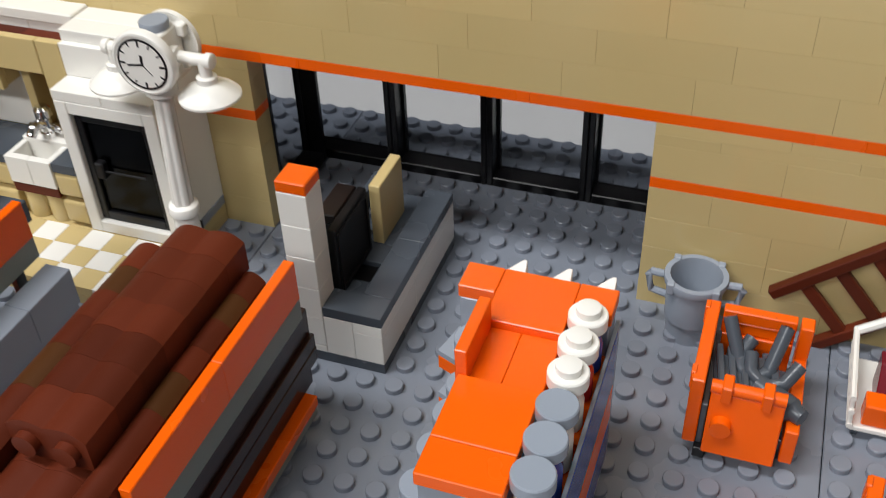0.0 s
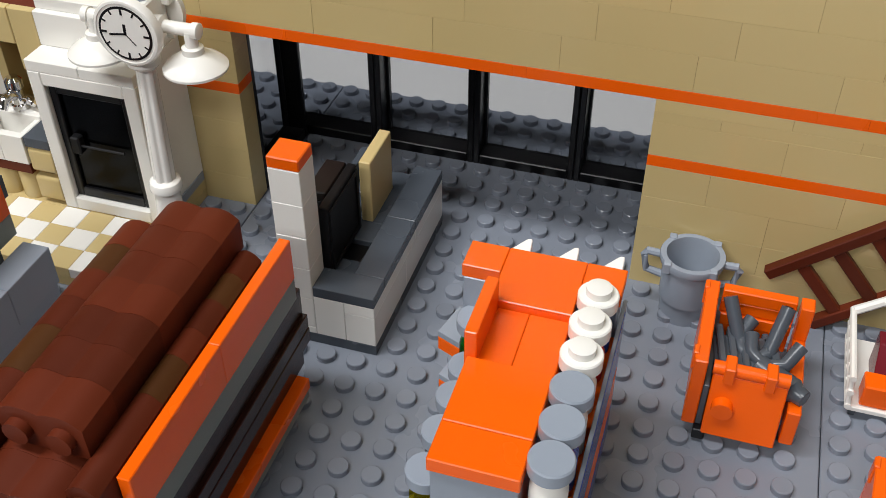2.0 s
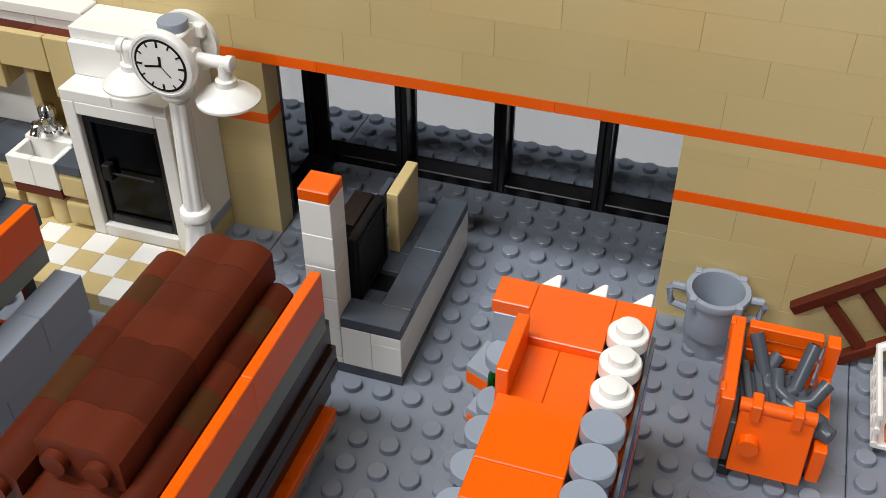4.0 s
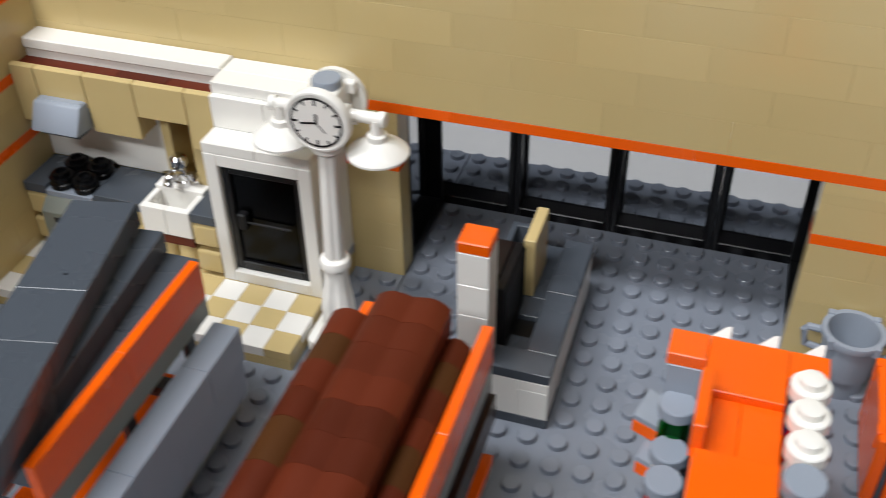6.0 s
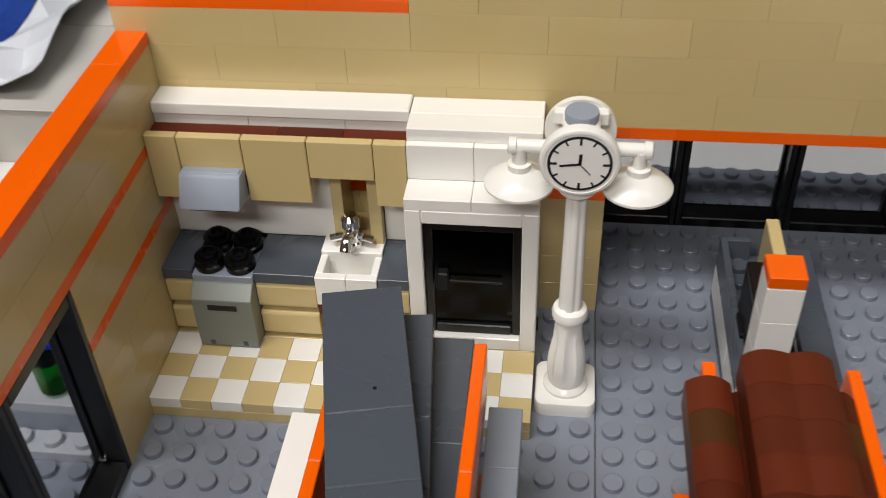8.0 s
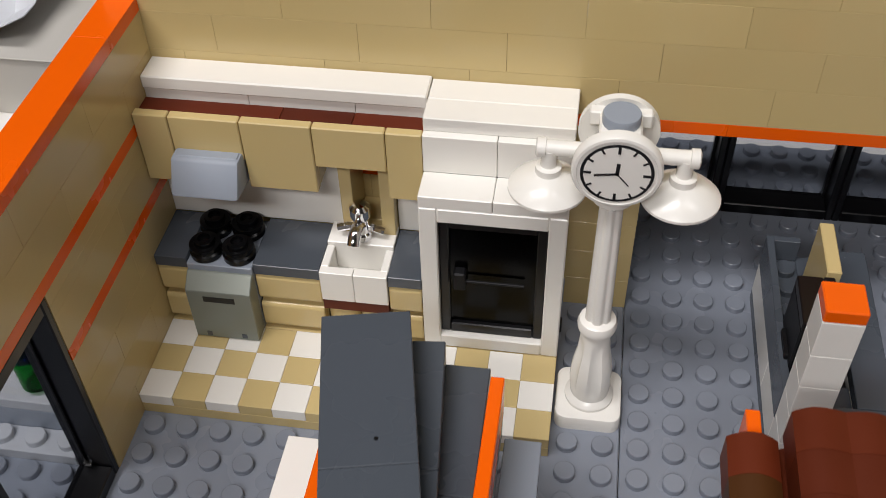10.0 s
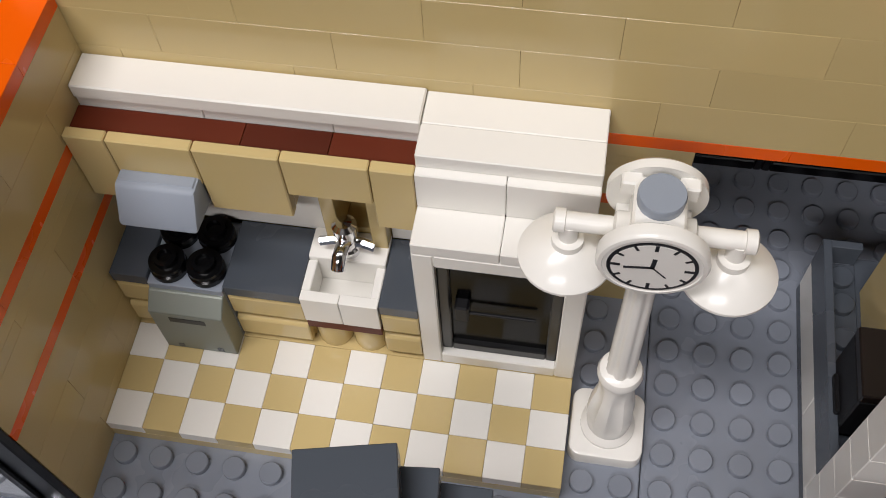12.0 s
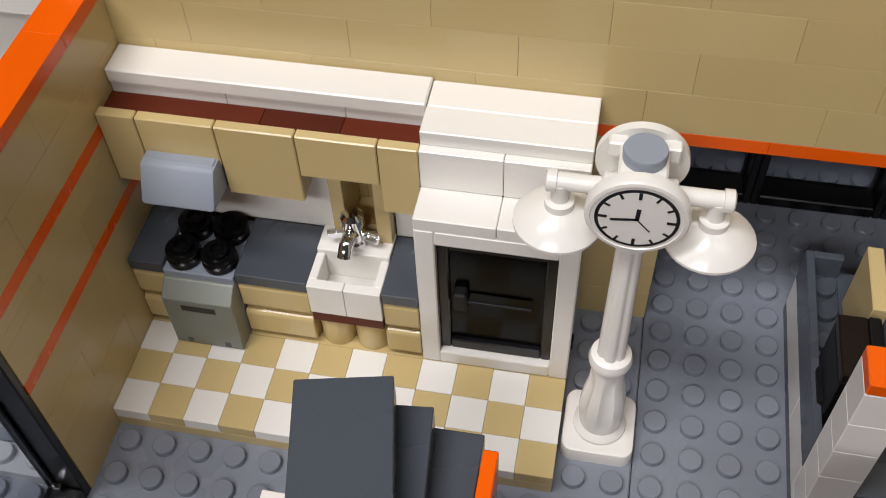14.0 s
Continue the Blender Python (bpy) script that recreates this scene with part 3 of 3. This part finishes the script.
tp = thing("upright_tile", "tan tile standing upright on the counter", "panel", 19.1, 4.0, 16)
part("tile", box(0, 0.4, 0, 2, 0, 19.2, 0.25), TAN, tp)

# ---- loaded trolleys ----


def trolley(x, y, label, wide=0.0):
    """A toy flatbed trolley with orange side rails; x, y: its back left corner on the plan; it runs 8 studs towards the front."""
    ob = thing("flatbed_trolley", label, "trolley", x, y, 0, group="flatbed trolleys")
    part("deck", box(-0.1, 3.8 + wide, -8, -0.05, 8, 11.2, 0.2), ORANGE, ob)
    part("chassis", box(-0.1, 3.78 + wide, -7.95, -0.1, 5.6, 8, 0.2), SANDGREY, ob)
    part("axle_block", box(0.5, 3.4, -7.6, -0.4, 2.2, 5.6, 0.2), BLACK, ob)
    for s in (0.0, 3.4):
        for k in (0, 1):
            part("side_rail", box(s, s + 0.32, -8 + 4 * k, -4 + 4 * k, 41.8, 52.4, 0.2, gap=0.003), ORANGE, ob)
        part("side_panel", box(s + 0.02, s + 0.3, -8, 0, 35.8, 41.8, 0.15), SANDGREY, ob, "grey side strip")
        for y in (-7.6, -4.2, -0.8):
            part("side_post", box(abs(s - 0.35), abs(s - 0.35) + 0.22, y, y + 0.4, 11.2, 41.0, 0.1), DGREY, ob)
    for y in (-7.0, -1.6):
        part("cross_bar", box(0.1, 3.5, y, y + 0.5, 16.5, 19.9, 0.15), DGREY, ob)
    for wx in (0.5, 3.2):
        for wy in (-7, -1):
            wh = part("wheel", lathe([(1.6, -1.6), (2.4, -1.5), (2.45, 1.5), (1.6, 1.6)], wx, wy, 18, axis="x", cz=2.45), BLACK, ob, smooth=True)
            part("hub", lathe([(1.2, -1.8), (1.2, 1.8)], wx, wy, 12, axis="x", cz=2.45), LGREY, wh)
    return ob


trolley(16.15, -2.6, "orange and grey trolley loaded with brown timber")
trolley(7.2, -2.45, "orange and grey trolley loaded with dark grey planks", 0.5)



def plank(x0, x1, y0, y1, z0, z1, cuts, mat, name, label, group, rz=0.0):
    """A plank of tiles from y0 to y1, cut at the places given; rz turns it round its far left corner."""
    ob = thing(name, label, "plank", x0, y1, z0, rz, group=group)
    marks = sorted([y0 - y1] + [c - y1 for c in cuts] + [0])
    for a, c in zip(marks, marks[1:]):
        part("tile", box(0, x1 - x0, a, c, 0, z1 - z0, 0.18, gap=0.004), mat, ob)
    return ob


top_plank = plank(6.78, 8.76, -12.2, -2.22, 55.6, 62.0, (-6.2, -8.2), DGREY, "grey_plank", "wide dark grey plank lying askew on the stack", "dark grey planks", 12.4)
part("gate_mark", lathe([(0.4, 6.3), (0.4, 6.43), (0.2, 6.46)], 1.15, -3.36, 12), BLACK, top_plank, "small moulding mark")
plank(7.55, 9.52, -11.95, -2.1, 49.4, 55.5, (-5.5, -7.5), DGREY, "grey_plank", "dark grey plank in the middle of the stack", "dark grey planks", 6.0)
plank(8.0, 10.55, -10.3, -1.95, 43.2, 49.3, (-5.4,), DGREY, "grey_plank", "dark grey plank low in the stack on the trolley", "dark grey planks", 0.6)
plank(10.95, 11.85, -10.4, -2.4, 22.4, 33.3, (-4.4, -8.4), LGREY, "grey_board", "light grey board stack leaning on the trolley side", "boards")
plank(10.95, 11.78, -10.4, -2.45, 11.3, 22.3, (-6.4,), LGREY, "grey_board", "light grey board low on the trolley side", "boards")
plank(5.75, 6.95, -10.4, -3.0, 11.3, 33.0, (-6.4,), WHITE, "white_board", "white board stack leaning on the trolley side", "boards")


def log(x0, x1, y0, y1, z0, z1, humps, cuts, label):
    """A brown toy timber with a humped top, made of short segments."""
    ob = thing("timber", label, "timber", x0, y1, z0, group="brown timbers")
    w, h = x1 - x0, z1 - z0
    prof = []
    for k in range(humps):
        for i in range(9):
            u = -1 + i / 4
            edge = (k == 0 and u < -0.01) or (k == humps - 1 and u > 0.01)
            prof.append(((k + 0.5 + 0.498 * u) * w / humps, h - (2.0 if edge else 0.7) * u * u))
    marks = sorted([y0 - y1] + [c - y1 for c in cuts] + [0])
    for n, (a, c) in enumerate(zip(marks, marks[1:])):
        bb = bmesh.new()
        ends = []
        for yy in (a + 0.0015, c - 0.0015):
            ends.append([bb.verts.new((px * P, yy * P, pz / 1000)) for px, pz in [(0, 0)] + prof + [(w, 0)]])
        bb.faces.new(ends[0])
        bb.faces.new(ends[1][::-1])
        m = len(ends[0])
        for i in range(m):
            bb.faces.new((ends[0][i], ends[1][i], ends[1][(i + 1) % m], ends[0][(i + 1) % m]))
        bb.transform(Matrix.Translation((0, 0, (n * 5 % 4 - 1.5) * 0.00006)))
        part("segment", bb, OLIVEBROWN if n % 3 == 1 and humps == 1 else BROWN, ob, smooth=True)
    bb = bmesh.new()
    for k in range(max(1, humps)):
        lathe([(2.4, y0 * 8 - y1 * 8 - 1.7), (2.4, y0 * 8 - y1 * 8)], (k + 0.5) * w / max(1, humps), 0, 14, bb, "y", h * 0.45)
    part("end_studs", bb, BROWN, ob, smooth=True)
    return ob


log(15.65, 16.7, -11.0, -3.6, 48.5, 56.8, 1, (-4.6, -5.6, -6.6, -7.6, -9.0), "rounded reddish brown timber on the trolley")
log(16.86, 18.9, -10.4, -3.3, 53.0, 62.0, 2, (-4.3, -5.3, -6.3, -7.3, -8.3, -9.3), "wide reddish brown timber on top of the load")
log(18.78, 19.52, -11.2, -3.6, 45.5, 54.6, 1, (-4.5, -5.5, -6.5, -7.4, -8.6), "rounded reddish brown timber beside the orange rail")
log(16.7, 18.75, -11.6, -3.5, 44.0, 52.8, 2, (-6.4, -10.6), "reddish brown timber under the load")
for xx, x1, z0, z1 in ((19.45, 19.88, 24.1, 28.0), (19.45, 19.9, 20.0, 24.0), (19.45, 19.74, 28.1, 35.6), (19.45, 19.6, 11.3, 19.9)):
    plank(xx, x1, -10.6, -2.15, z0, z1, (), DKBROWN, "dark_board", "dark brown board lying on the trolley's lower rack", "dark brown boards")
for xx, x1, z0, z1 in ((17.6, 19.1, 24.1, 27.6), (16.6, 19.1, 20.0, 24.0), (16.7, 19.1, 27.7, 38.0)):
    plank(xx, x1, -10.4, -2.5, z0, z1, (), DKBROWN, "dark_board", "dark brown board lying on the trolley's lower rack", "dark brown boards")

# ---- shelf unit with goods ----
gd = thing("shelf_unit", "orange topped double-sided shop shelf with goods", "shelf unit", 24.45, -8.45, 0)
part("base", box(0, 4, 0, 7, 0, 3.2, 0.2), DGREY, gd)
part("spine", box(1.05, 2.95, 0.1, 6.95, 3.2, 51.0, 0.2), LGREY, gd)
part("end_panel", box(0.05, 3.95, 6.0, 6.95, 3.2, 51.0, 0.2), LGREY, gd)
for q in ((0, 1, 6, 7), (1, 3, 5, 7), (3, 4, 6, 7), (1, 3, 1.1, 3.05), (1, 3, 0, 1.1)):
    part("top_tile", box(*q, 51.0, 54.2, 0.2, gap=0.006), ORANGE, gd)
for q in ((1, 2, 3.05, 5), (2, 3, 3.05, 5)):
    part("top_tile", box(*q, 49.4, 52.4, 0.2, gap=0.006), ORANGE, gd)
part("side_fin", box(0.92, 1.22, 3.05, 5.0, 51.0, 60.0, 0.2), ORANGE, gd)
for x in (0.55, 1.75, 2.9):
    b = bmesh.new()
    hull8(b, [(x, 7, 46), (x + 0.95, 7, 46), (x + 0.95, 7.35, 46), (x, 7.35, 46), (x + 0.3, 7.0, 52.5), (x + 0.95, 7.0, 52.5), (x + 0.95, 7.3, 55.4), (x + 0.85, 7.3, 55.4)], 0.15)
    part("tooth", b, WHITE, gd, "white pointed tooth slope")
part("shelf_board", box(0, 1.0, 0, 5.4, 17.0, 20.2, 0.15), DGREY, gd)
part("shelf_board", box(0, 1.0, 5.2, 6.0, 24.9, 28.1, 0.15), DGREY, gd)
part("riser", box(3, 4.0, 2.95, 6.0, 40.8, 43.1, 0.15), ORANGE, gd)
for zz in (14, 37.5):
    part("shelf_board", box(3, 4.0, 0, 6, zz, zz + 3.2, 0.15), ORANGE, gd)
sign = part("sign_panel", box(4.0, 4.1, 0, 6.9, 6, 47, 0.1), LGREY, gd, "printed side panel")
for z0, z1, mt in ((8, 18, BLUE), (20, 30, ORANGE), (32, 46, BLUE)):
    part("print", box(4.101, 4.112, 0.3, 6.6, z0, z1, 0.0), mt, sign)


def bottle(x, y, z, body_mat, cap_mat, body_label, h=14.0, stud_top=False):
    ob = thing("bottle", body_label, "bottle", x, y, z, group="goods on the shelf unit")
    part("body", lathe([(2.6, 0), (3.3, 0.5), (3.3, h - 4), (2.6, h - 2), (2.6, h)], 0, 0, 20), body_mat, ob, smooth=True)
    part("cap", lathe([(3.7, h), (3.95, h + 0.3), (3.95, h + 2.9), (3.7, h + 3.2)] + ([(2.45, h + 3.2), (2.45, h + 4.8), (2.2, h + 4.9)] if stud_top else []), 0, 0, 26), cap_mat, ob, smooth=True)
    return ob


for k, y in enumerate((-2.95, -3.95, -4.95)):
    bottle(27.95, y, 43.2, (BLUE, RED, WHITE)[k], WHITE, "round tin with a white studded lid", 11.0, True)
for k, y in enumerate((-5.95, -6.95, -7.95)):
    bottle(27.95, y, 40.8, (WHITE, BLUE, WHITE)[k], LGREY, "bottle with a light grey round cap", 13.0)
for k, (y, z) in enumerate(((-2.8, 28.2), (-3.55, 20.3), (-4.6, 20.3), (-5.75, 20.3), (-6.95, 20.3))):
    bottle(24.95, y, z, (TGREEN, WHITE, RED, DGREY, TYELLOW)[k], LGREY, "coloured bottle with a light grey cap on the shelf", 12.0)
for ox, oy, zz in ((23.84, -2.5, 34.5), (24.12, -3.35, 29.0)):
    fl = thing("shelf_tray", "light grey sloping tray with an orange front edge", "tray", ox, oy, zz, group="sloping trays")
    q = ((0, 0), (0.84, -0.35), (0.95, 0.7), (0.27, 1.1))
    b = bmesh.new()
    hull8(b, [(x, y, -1.6) for x, y in q] + [(x, y, 0) for x, y in q], 0.1)
    part("plate", b, LGREY, fl)
    b = bmesh.new()
    q = ((0.0, 0.0), (0.84, -0.35), (0.86, -0.27), (0.02, 0.08))
    hull8(b, [(x, y, -5.2) for x, y in q] + [(x, y, -1.7) for x, y in q], 0.1)
    part("edge", b, ORANGE, fl)

# ---- bin, tool cart, ladder, far corner ----
tr = thing("trash_can", "light grey round toy bin with two handles", "trash can", 29.95, 4.95, 0)
part("can", lathe([(5.8, 0.2), (6.2, 0.0), (6.3, 6.0), (6.9, 6.4), (7.3, 17.0), (8.0, 17.6), (8.3, 19.2), (8.1, 19.8), (6.7, 19.8), (6.4, 18.6), (5.4, 3.0), (0.0, 2.6)], 0, 0, 32), LGREY, tr, smooth=True)
for k in range(4):
    a = radians(45 + 90 * k)
    x, y = 8.0 * math.cos(a) / 8, 8.0 * math.sin(a) / 8
    part("rim_lug", box(x - 0.12, x + 0.12, y - 0.12, y + 0.12, 17.0, 20.2, 0.2), LGREY, tr)
for s in (-1, 1):
    part("handle", tube([(s * 0.9, 0.0, 18.0), (s * 1.42, 0.0, 18.2), (s * 1.5, 0.0, 17.0), (s * 1.38, 0.0, 12.4), (s * 0.86, 0.0, 11.4)], 1.05, 8), LGREY, tr, smooth=True)

cart = thing("tool_cart", "orange toy cart filled with dark grey tools", "cart", 30.5, 0, 0)
part("bed", box(0.2, 3.0, 0.1, 3.1, 4.5, 8, 0.2), DGREY, cart)
part("left_panel", box(0.0, 0.38, -0.35, 3.15, 4.5, 25, 0.3), ORANGE, cart)
part("right_panel", box(2.72, 3.1, -0.35, 3.15, 4.5, 15, 0.3), ORANGE, cart)
part("corner_post", box(2.72, 3.1, 2.6, 3.15, 15, 25, 0.3), ORANGE, cart)
for y in (-0.1, 2.7):
    part("panel_knuckle", box(-0.05, 0.1, y, y + 0.35, 20, 25.4, 0.2), ORANGE, cart)
for k in range(3):
    part("back_slat", box(0.5, 2.62, 2.8 + 0.06 * (k % 2), 3.15, 14.0 + 3.7 * k, 17.4 + 3.7 * k, 0.25), ORANGE, cart)
part("back_panel", box(0.5, 2.62, 2.92, 3.1, 4.5, 14, 0.2), ORANGE, cart)
part("front_panel", prism([(-0.62, 4.5), (-0.2, 21), (0.12, 21), (0.12, 4.5)], 0.58, 2.6, 0.3), ORANGE, cart)
part("inner_frame", box(0.39, 0.56, -0.3, 2.9, 4.5, 17.5, 0.2), DGREY, cart, "dark grey inner frame")
part("corner_foot", box(0.36, 0.7, -0.5, -0.1, 1.2, 4.4, 0.2), BLACK, cart, "black corner foot")
part("hinge_bar", lathe([(1.6, 4.4), (1.6, 20.8)], 0, -0.05, 16, axis="x", cz=22), ORANGE, cart, smooth=True)
for x in (1.0, 2.1):
    part("hinge_clip", box(x - 0.15, x + 0.15, -0.36, 0.26, 19.5, 24.2, 0.3), ORANGE, cart)
part("front_stud", lathe([(2.4, -1.9), (2.4, 0.9)], 1.0, -0.42, 16, axis="y", cz=13), ORANGE, cart, smooth=True)
for x in (0.4, 2.7):
    for y in (0.4, 2.7):
        part("wheel", lathe([(1.5, -1.4), (2.3, -1.2), (2.3, 1.2), (1.5, 1.4)], x, y, 16, axis="x", cz=2.3), BLACK, cart, smooth=True)
tl = thing("wrench", "dark grey toy wrench lying in the orange cart", "tool", 31.4, 1.4, 8, group="tools in the cart")
part("shaft", tube([(0.62, -0.3, 4), (0.3, 0.25, 10), (-0.2, 1.0, 18)], 1.65, 14), DGREY, tl, smooth=True)
part("jaw", tube([(0.55, 0.9, 13), (0.3, 0.5, 11), (0.35, 0.0, 9.5), (0.8, -0.3, 9), (1.1, 0.0, 10)], 1.8, 12), DGREY, tl, smooth=True)
tl = thing("pipe_tool", "dark grey hollow toy pipe standing in the cart", "tool", 32.3, 1.5, 8, group="tools in the cart")
b = bmesh.new()
tube([(0.1, -0.4, 5), (0.3, 0.2, 11), (0.55, 0.9, 18)], 1.7, 14, b)
part("pipe", b, DGREY, tl, smooth=True)
# black disc on the solid end, painted shade of the hollow
part("pipe_mouth", tube([(0.548, 0.895, 17.97), (0.556, 0.916, 18.2)], 1.0, 12), BLACK, tl)
part("hook", tube([(-0.3, 0.3, 12), (-0.25, -0.25, 10.5), (0.15, -0.6, 9.5), (0.7, -0.5, 10.5), (1.05, 0.0, 13.5)], 1.7, 12), DGREY, tl, smooth=True)
tl = thing("tool_box", "dark grey ribbed toy tool lying in the cart", "tool", 31.15, 0.3, 8, 10, group="tools in the cart")
part("core", box(0.0, 1.9, 0.2, 1.5, 0, 10, 0.6), DGREY, tl)
for k in range(5):
    part("rib", box(0.1 + 0.34 * k, 0.3 + 0.34 * k, 0.1, 1.7, 0, 12 - k * 0.5, 0.3), DGREY, tl)
tl = thing("drill_head", "dark grey round toy drill head in the cart", "tool", 32.9, 0.6, 8, -35, group="tools in the cart")
part("barrel", lathe([(2.4, -6), (3.0, -5.5), (3.0, 4), (2.2, 5), (2.0, 7)], 0, 0, 18, axis="x", cz=8.5), DGREY, tl, smooth=True)
copy_thing(cart, pose(34.9 * P, -5.4 * P, 0, 0, 0, -6))

ld = thing("ladder", "reddish brown toy ladder leaning on the tan wall", "ladder", 32.4, 5.55, 15)
ang = math.atan2(19.2, 2.84 * 8)
ux, uz = math.cos(ang), math.sin(ang)
nx, nz = uz, -ux


def ladder_bar(name, a0, b0, a1, b1, wd, dp):
    """A bar in the ladder's plane; a along its rails, b across, in millimetres."""
    d = Vector((a1 - a0, b1 - b0)).normalized()
    s = Vector((-d.y, d.x)) * wd / 2
    cs = [(a0 + s.x, b0 + s.y), (a0 - s.x, b0 - s.y), (a1 - s.x, b1 - s.y), (a1 + s.x, b1 + s.y)]
    b = bmesh.new()
    w = [((a * ux + c * nx) / 8, a * uz + c * nz) for a, c in cs]
    hull8(b, [(x, -dp / 16, z) for x, z in w] + [(x, dp / 16, z) for x, z in w], 0.3)
    part(name, b, BROWN, ld)


ladder_bar("rail", -1, 0, 62, 0, 3.0, 3.0)
ladder_bar("rail", -1, 19.5, 62, 19.5, 3.0, 3.0)
for k in range(6):
    ladder_bar("rung", 8 + 9.6 * k, 1.2, 8 + 9.6 * k, 18.3, 3.2, 2.0)

wk = thing("shopping_cart", "white toy shopping cart with dark red goods", "cart", 35.1, 1.7, 0)
for k in range(6):
    part("bar", tube([(0.0, 0.55 * k, 4), (-0.12, 0.55 * k + 0.1, 14)], 0.7, 8), WHITE, wk)
for z in (5, 9.5, 14):
    part("bar", tube([(-0.12 * (z - 4) / 10, -0.1, z), (-0.12 * (z - 4) / 10, 3.0, z)], 0.8, 8), WHITE, wk)
part("top_rail", tube([(-0.1, 2.9, 14), (0.9, 3.3, 17), (2.2, 3.5, 18)], 1.2, 8), WHITE, wk)
part("basket_floor", box(0, 2.2, 0, 3, 3, 4.4, 0.2), WHITE, wk)
part("red_box", prism([(0.9, 4.5), (0.9, 9), (1.5, 15), (2.1, 15), (2.1, 4.5)], 0.6, 2.0, 0.3), DARKRED, wk, "dark red sloping box")
part("orange_box", box(0.3, 1.9, 0.1, 0.8, 4.5, 11, 0.4), ORANGE, wk, "orange box")
for y in (0.3, 2.7):
    part("wheel", lathe([(1.0, -0.8), (1.5, -0.7), (1.5, 0.7), (1.0, 0.8)], 0.2, y, 14, axis="x", cz=1.5), DGREY, wk, smooth=True)

# ---- beside the building: a box and a crumpled bag ----
bx = thing("cardboard_box", "plain pale cardboard box beside the toy building", "box", -16, 18, -3)
part("body", box(-14, 13, -4.2, 14, 0, 22, 0.8), PAPER, bx)
part("lid_flap", box(-14, 13, -4.3, 3.2, 22, 22.6, 0.2), PAPER, bx)
part("lid_flap", box(-14, 13, 3.3, 14, 22, 22.6, 0.2), PAPER, bx)
bag = thing("plastic_bag", "crumpled white and blue plastic bag on the box", "bag", -14.6, 20.3, 20)
random.seed(11)
for nm, mt, ox, oy, sz, lift in (("film", BAGWHITE, -1.2, -0.2, 6.0, 0.0), ("print", BAGBLUE, -1.5, 1.8, 4.0, 0.0012)):
    b = bmesh.new()
    bmesh.ops.create_grid(b, x_segments=10, y_segments=10, size=sz * P)
    for v in b.verts:
        v.co.x += ox * P + random.uniform(-0.001, 0.001) * (lift == 0)
        v.co.y += oy * P + random.uniform(-0.001, 0.001) * (lift == 0)
        p = v.co * 24
        v.co.z = 0.003 + lift + 0.02 * abs(noise.noise(p + Vector((0.3, 0.7, 0))))
        v.co.x += 0.008 * noise.noise(p * 0.9 + Vector((3, 1, 7)))
        v.co.y += 0.008 * noise.noise(p * 0.9 + Vector((9, 2, 4)))
    bmesh.ops.triangulate(b, faces=b.faces[:])
    bmesh.ops.solidify(b, geom=b.faces[:], thickness=0.0003)
    part(nm, b, mt, bag)
for k in range(4):
    u, w = -3.2 + 0.75 * k, 0.6 + 0.45 * k
    part("lettering", box(u, u + 0.5, w, w + 1.1, 21.0, 21.4, 0.0), BAGWHITE, bag, "white lettering bars")
PALE = plastic("pale_grey_plastic", (0.46, 0.48, 0.51), 0.25, 0.06)
step = thing("outer_step", "pale grey studded step outside the glazed door", "step", -1.2, -2.1, 0)
part("plate", box(-5.8, 0, 0, 0.85, 0, 3.2, 0.15), PALE, step)
for i in range(5):
    b = bmesh.new()
    stud(b, -0.35 - i, 0.45, 3.2)
    part("stud", b, PALE, step, smooth=True)
# the slab's shaded front is put into a darker grey than its top
part("brick", box(-5.8, 0, 0.86, 6, 0, 9.55, 0.15), LGREY, step)
part("top_tile", box(-5.8, 0, 0.86, 6, 9.6, 12.8, 0.2), PALE, step)
for z, mt, lb in ((12.8, TGREEN, "transparent green round toy brick on the step"), (22.4, TBLUE, "transparent blue round toy brick on the green one")):
    jar = thing("round_brick", lb, "toy piece", -2.55, -0.55, z, group="round bricks outside")
    part("body", lathe([(2.6, 0), (2.8, 1.2), (3.9, 1.4), (3.9, 9.5)], 0, 0, 28), mt, jar, smooth=True)
    part("stud", lathe([(2.43, 9.5), (2.43, 11.0), (2.2, 11.2)], 0, 0, 20), mt, jar, smooth=True)
low = thing("low_wall", "low tan toy brick wall with an orange top beside the building", "wall", -13.5, 4, 0)
for k in range(2):
    for n in range(3):
        a, c = max(0, 4 * n - 2 * k), min(9.6, 4 * n + 4 - 2 * k)
        part("brick", box(0, 1, a, c, 9.6 * k, 9.6 * k + 9.55, 0.1, gap=0.005), TAN, low)
part("plate", box(0, 1, 0, 9.6, 19.2, 22.35, 0.1), TAN, low)
part("top_tile", box(0, 1, 0, 9.6, 22.4, 25.6, 0.2), ORANGE, low)
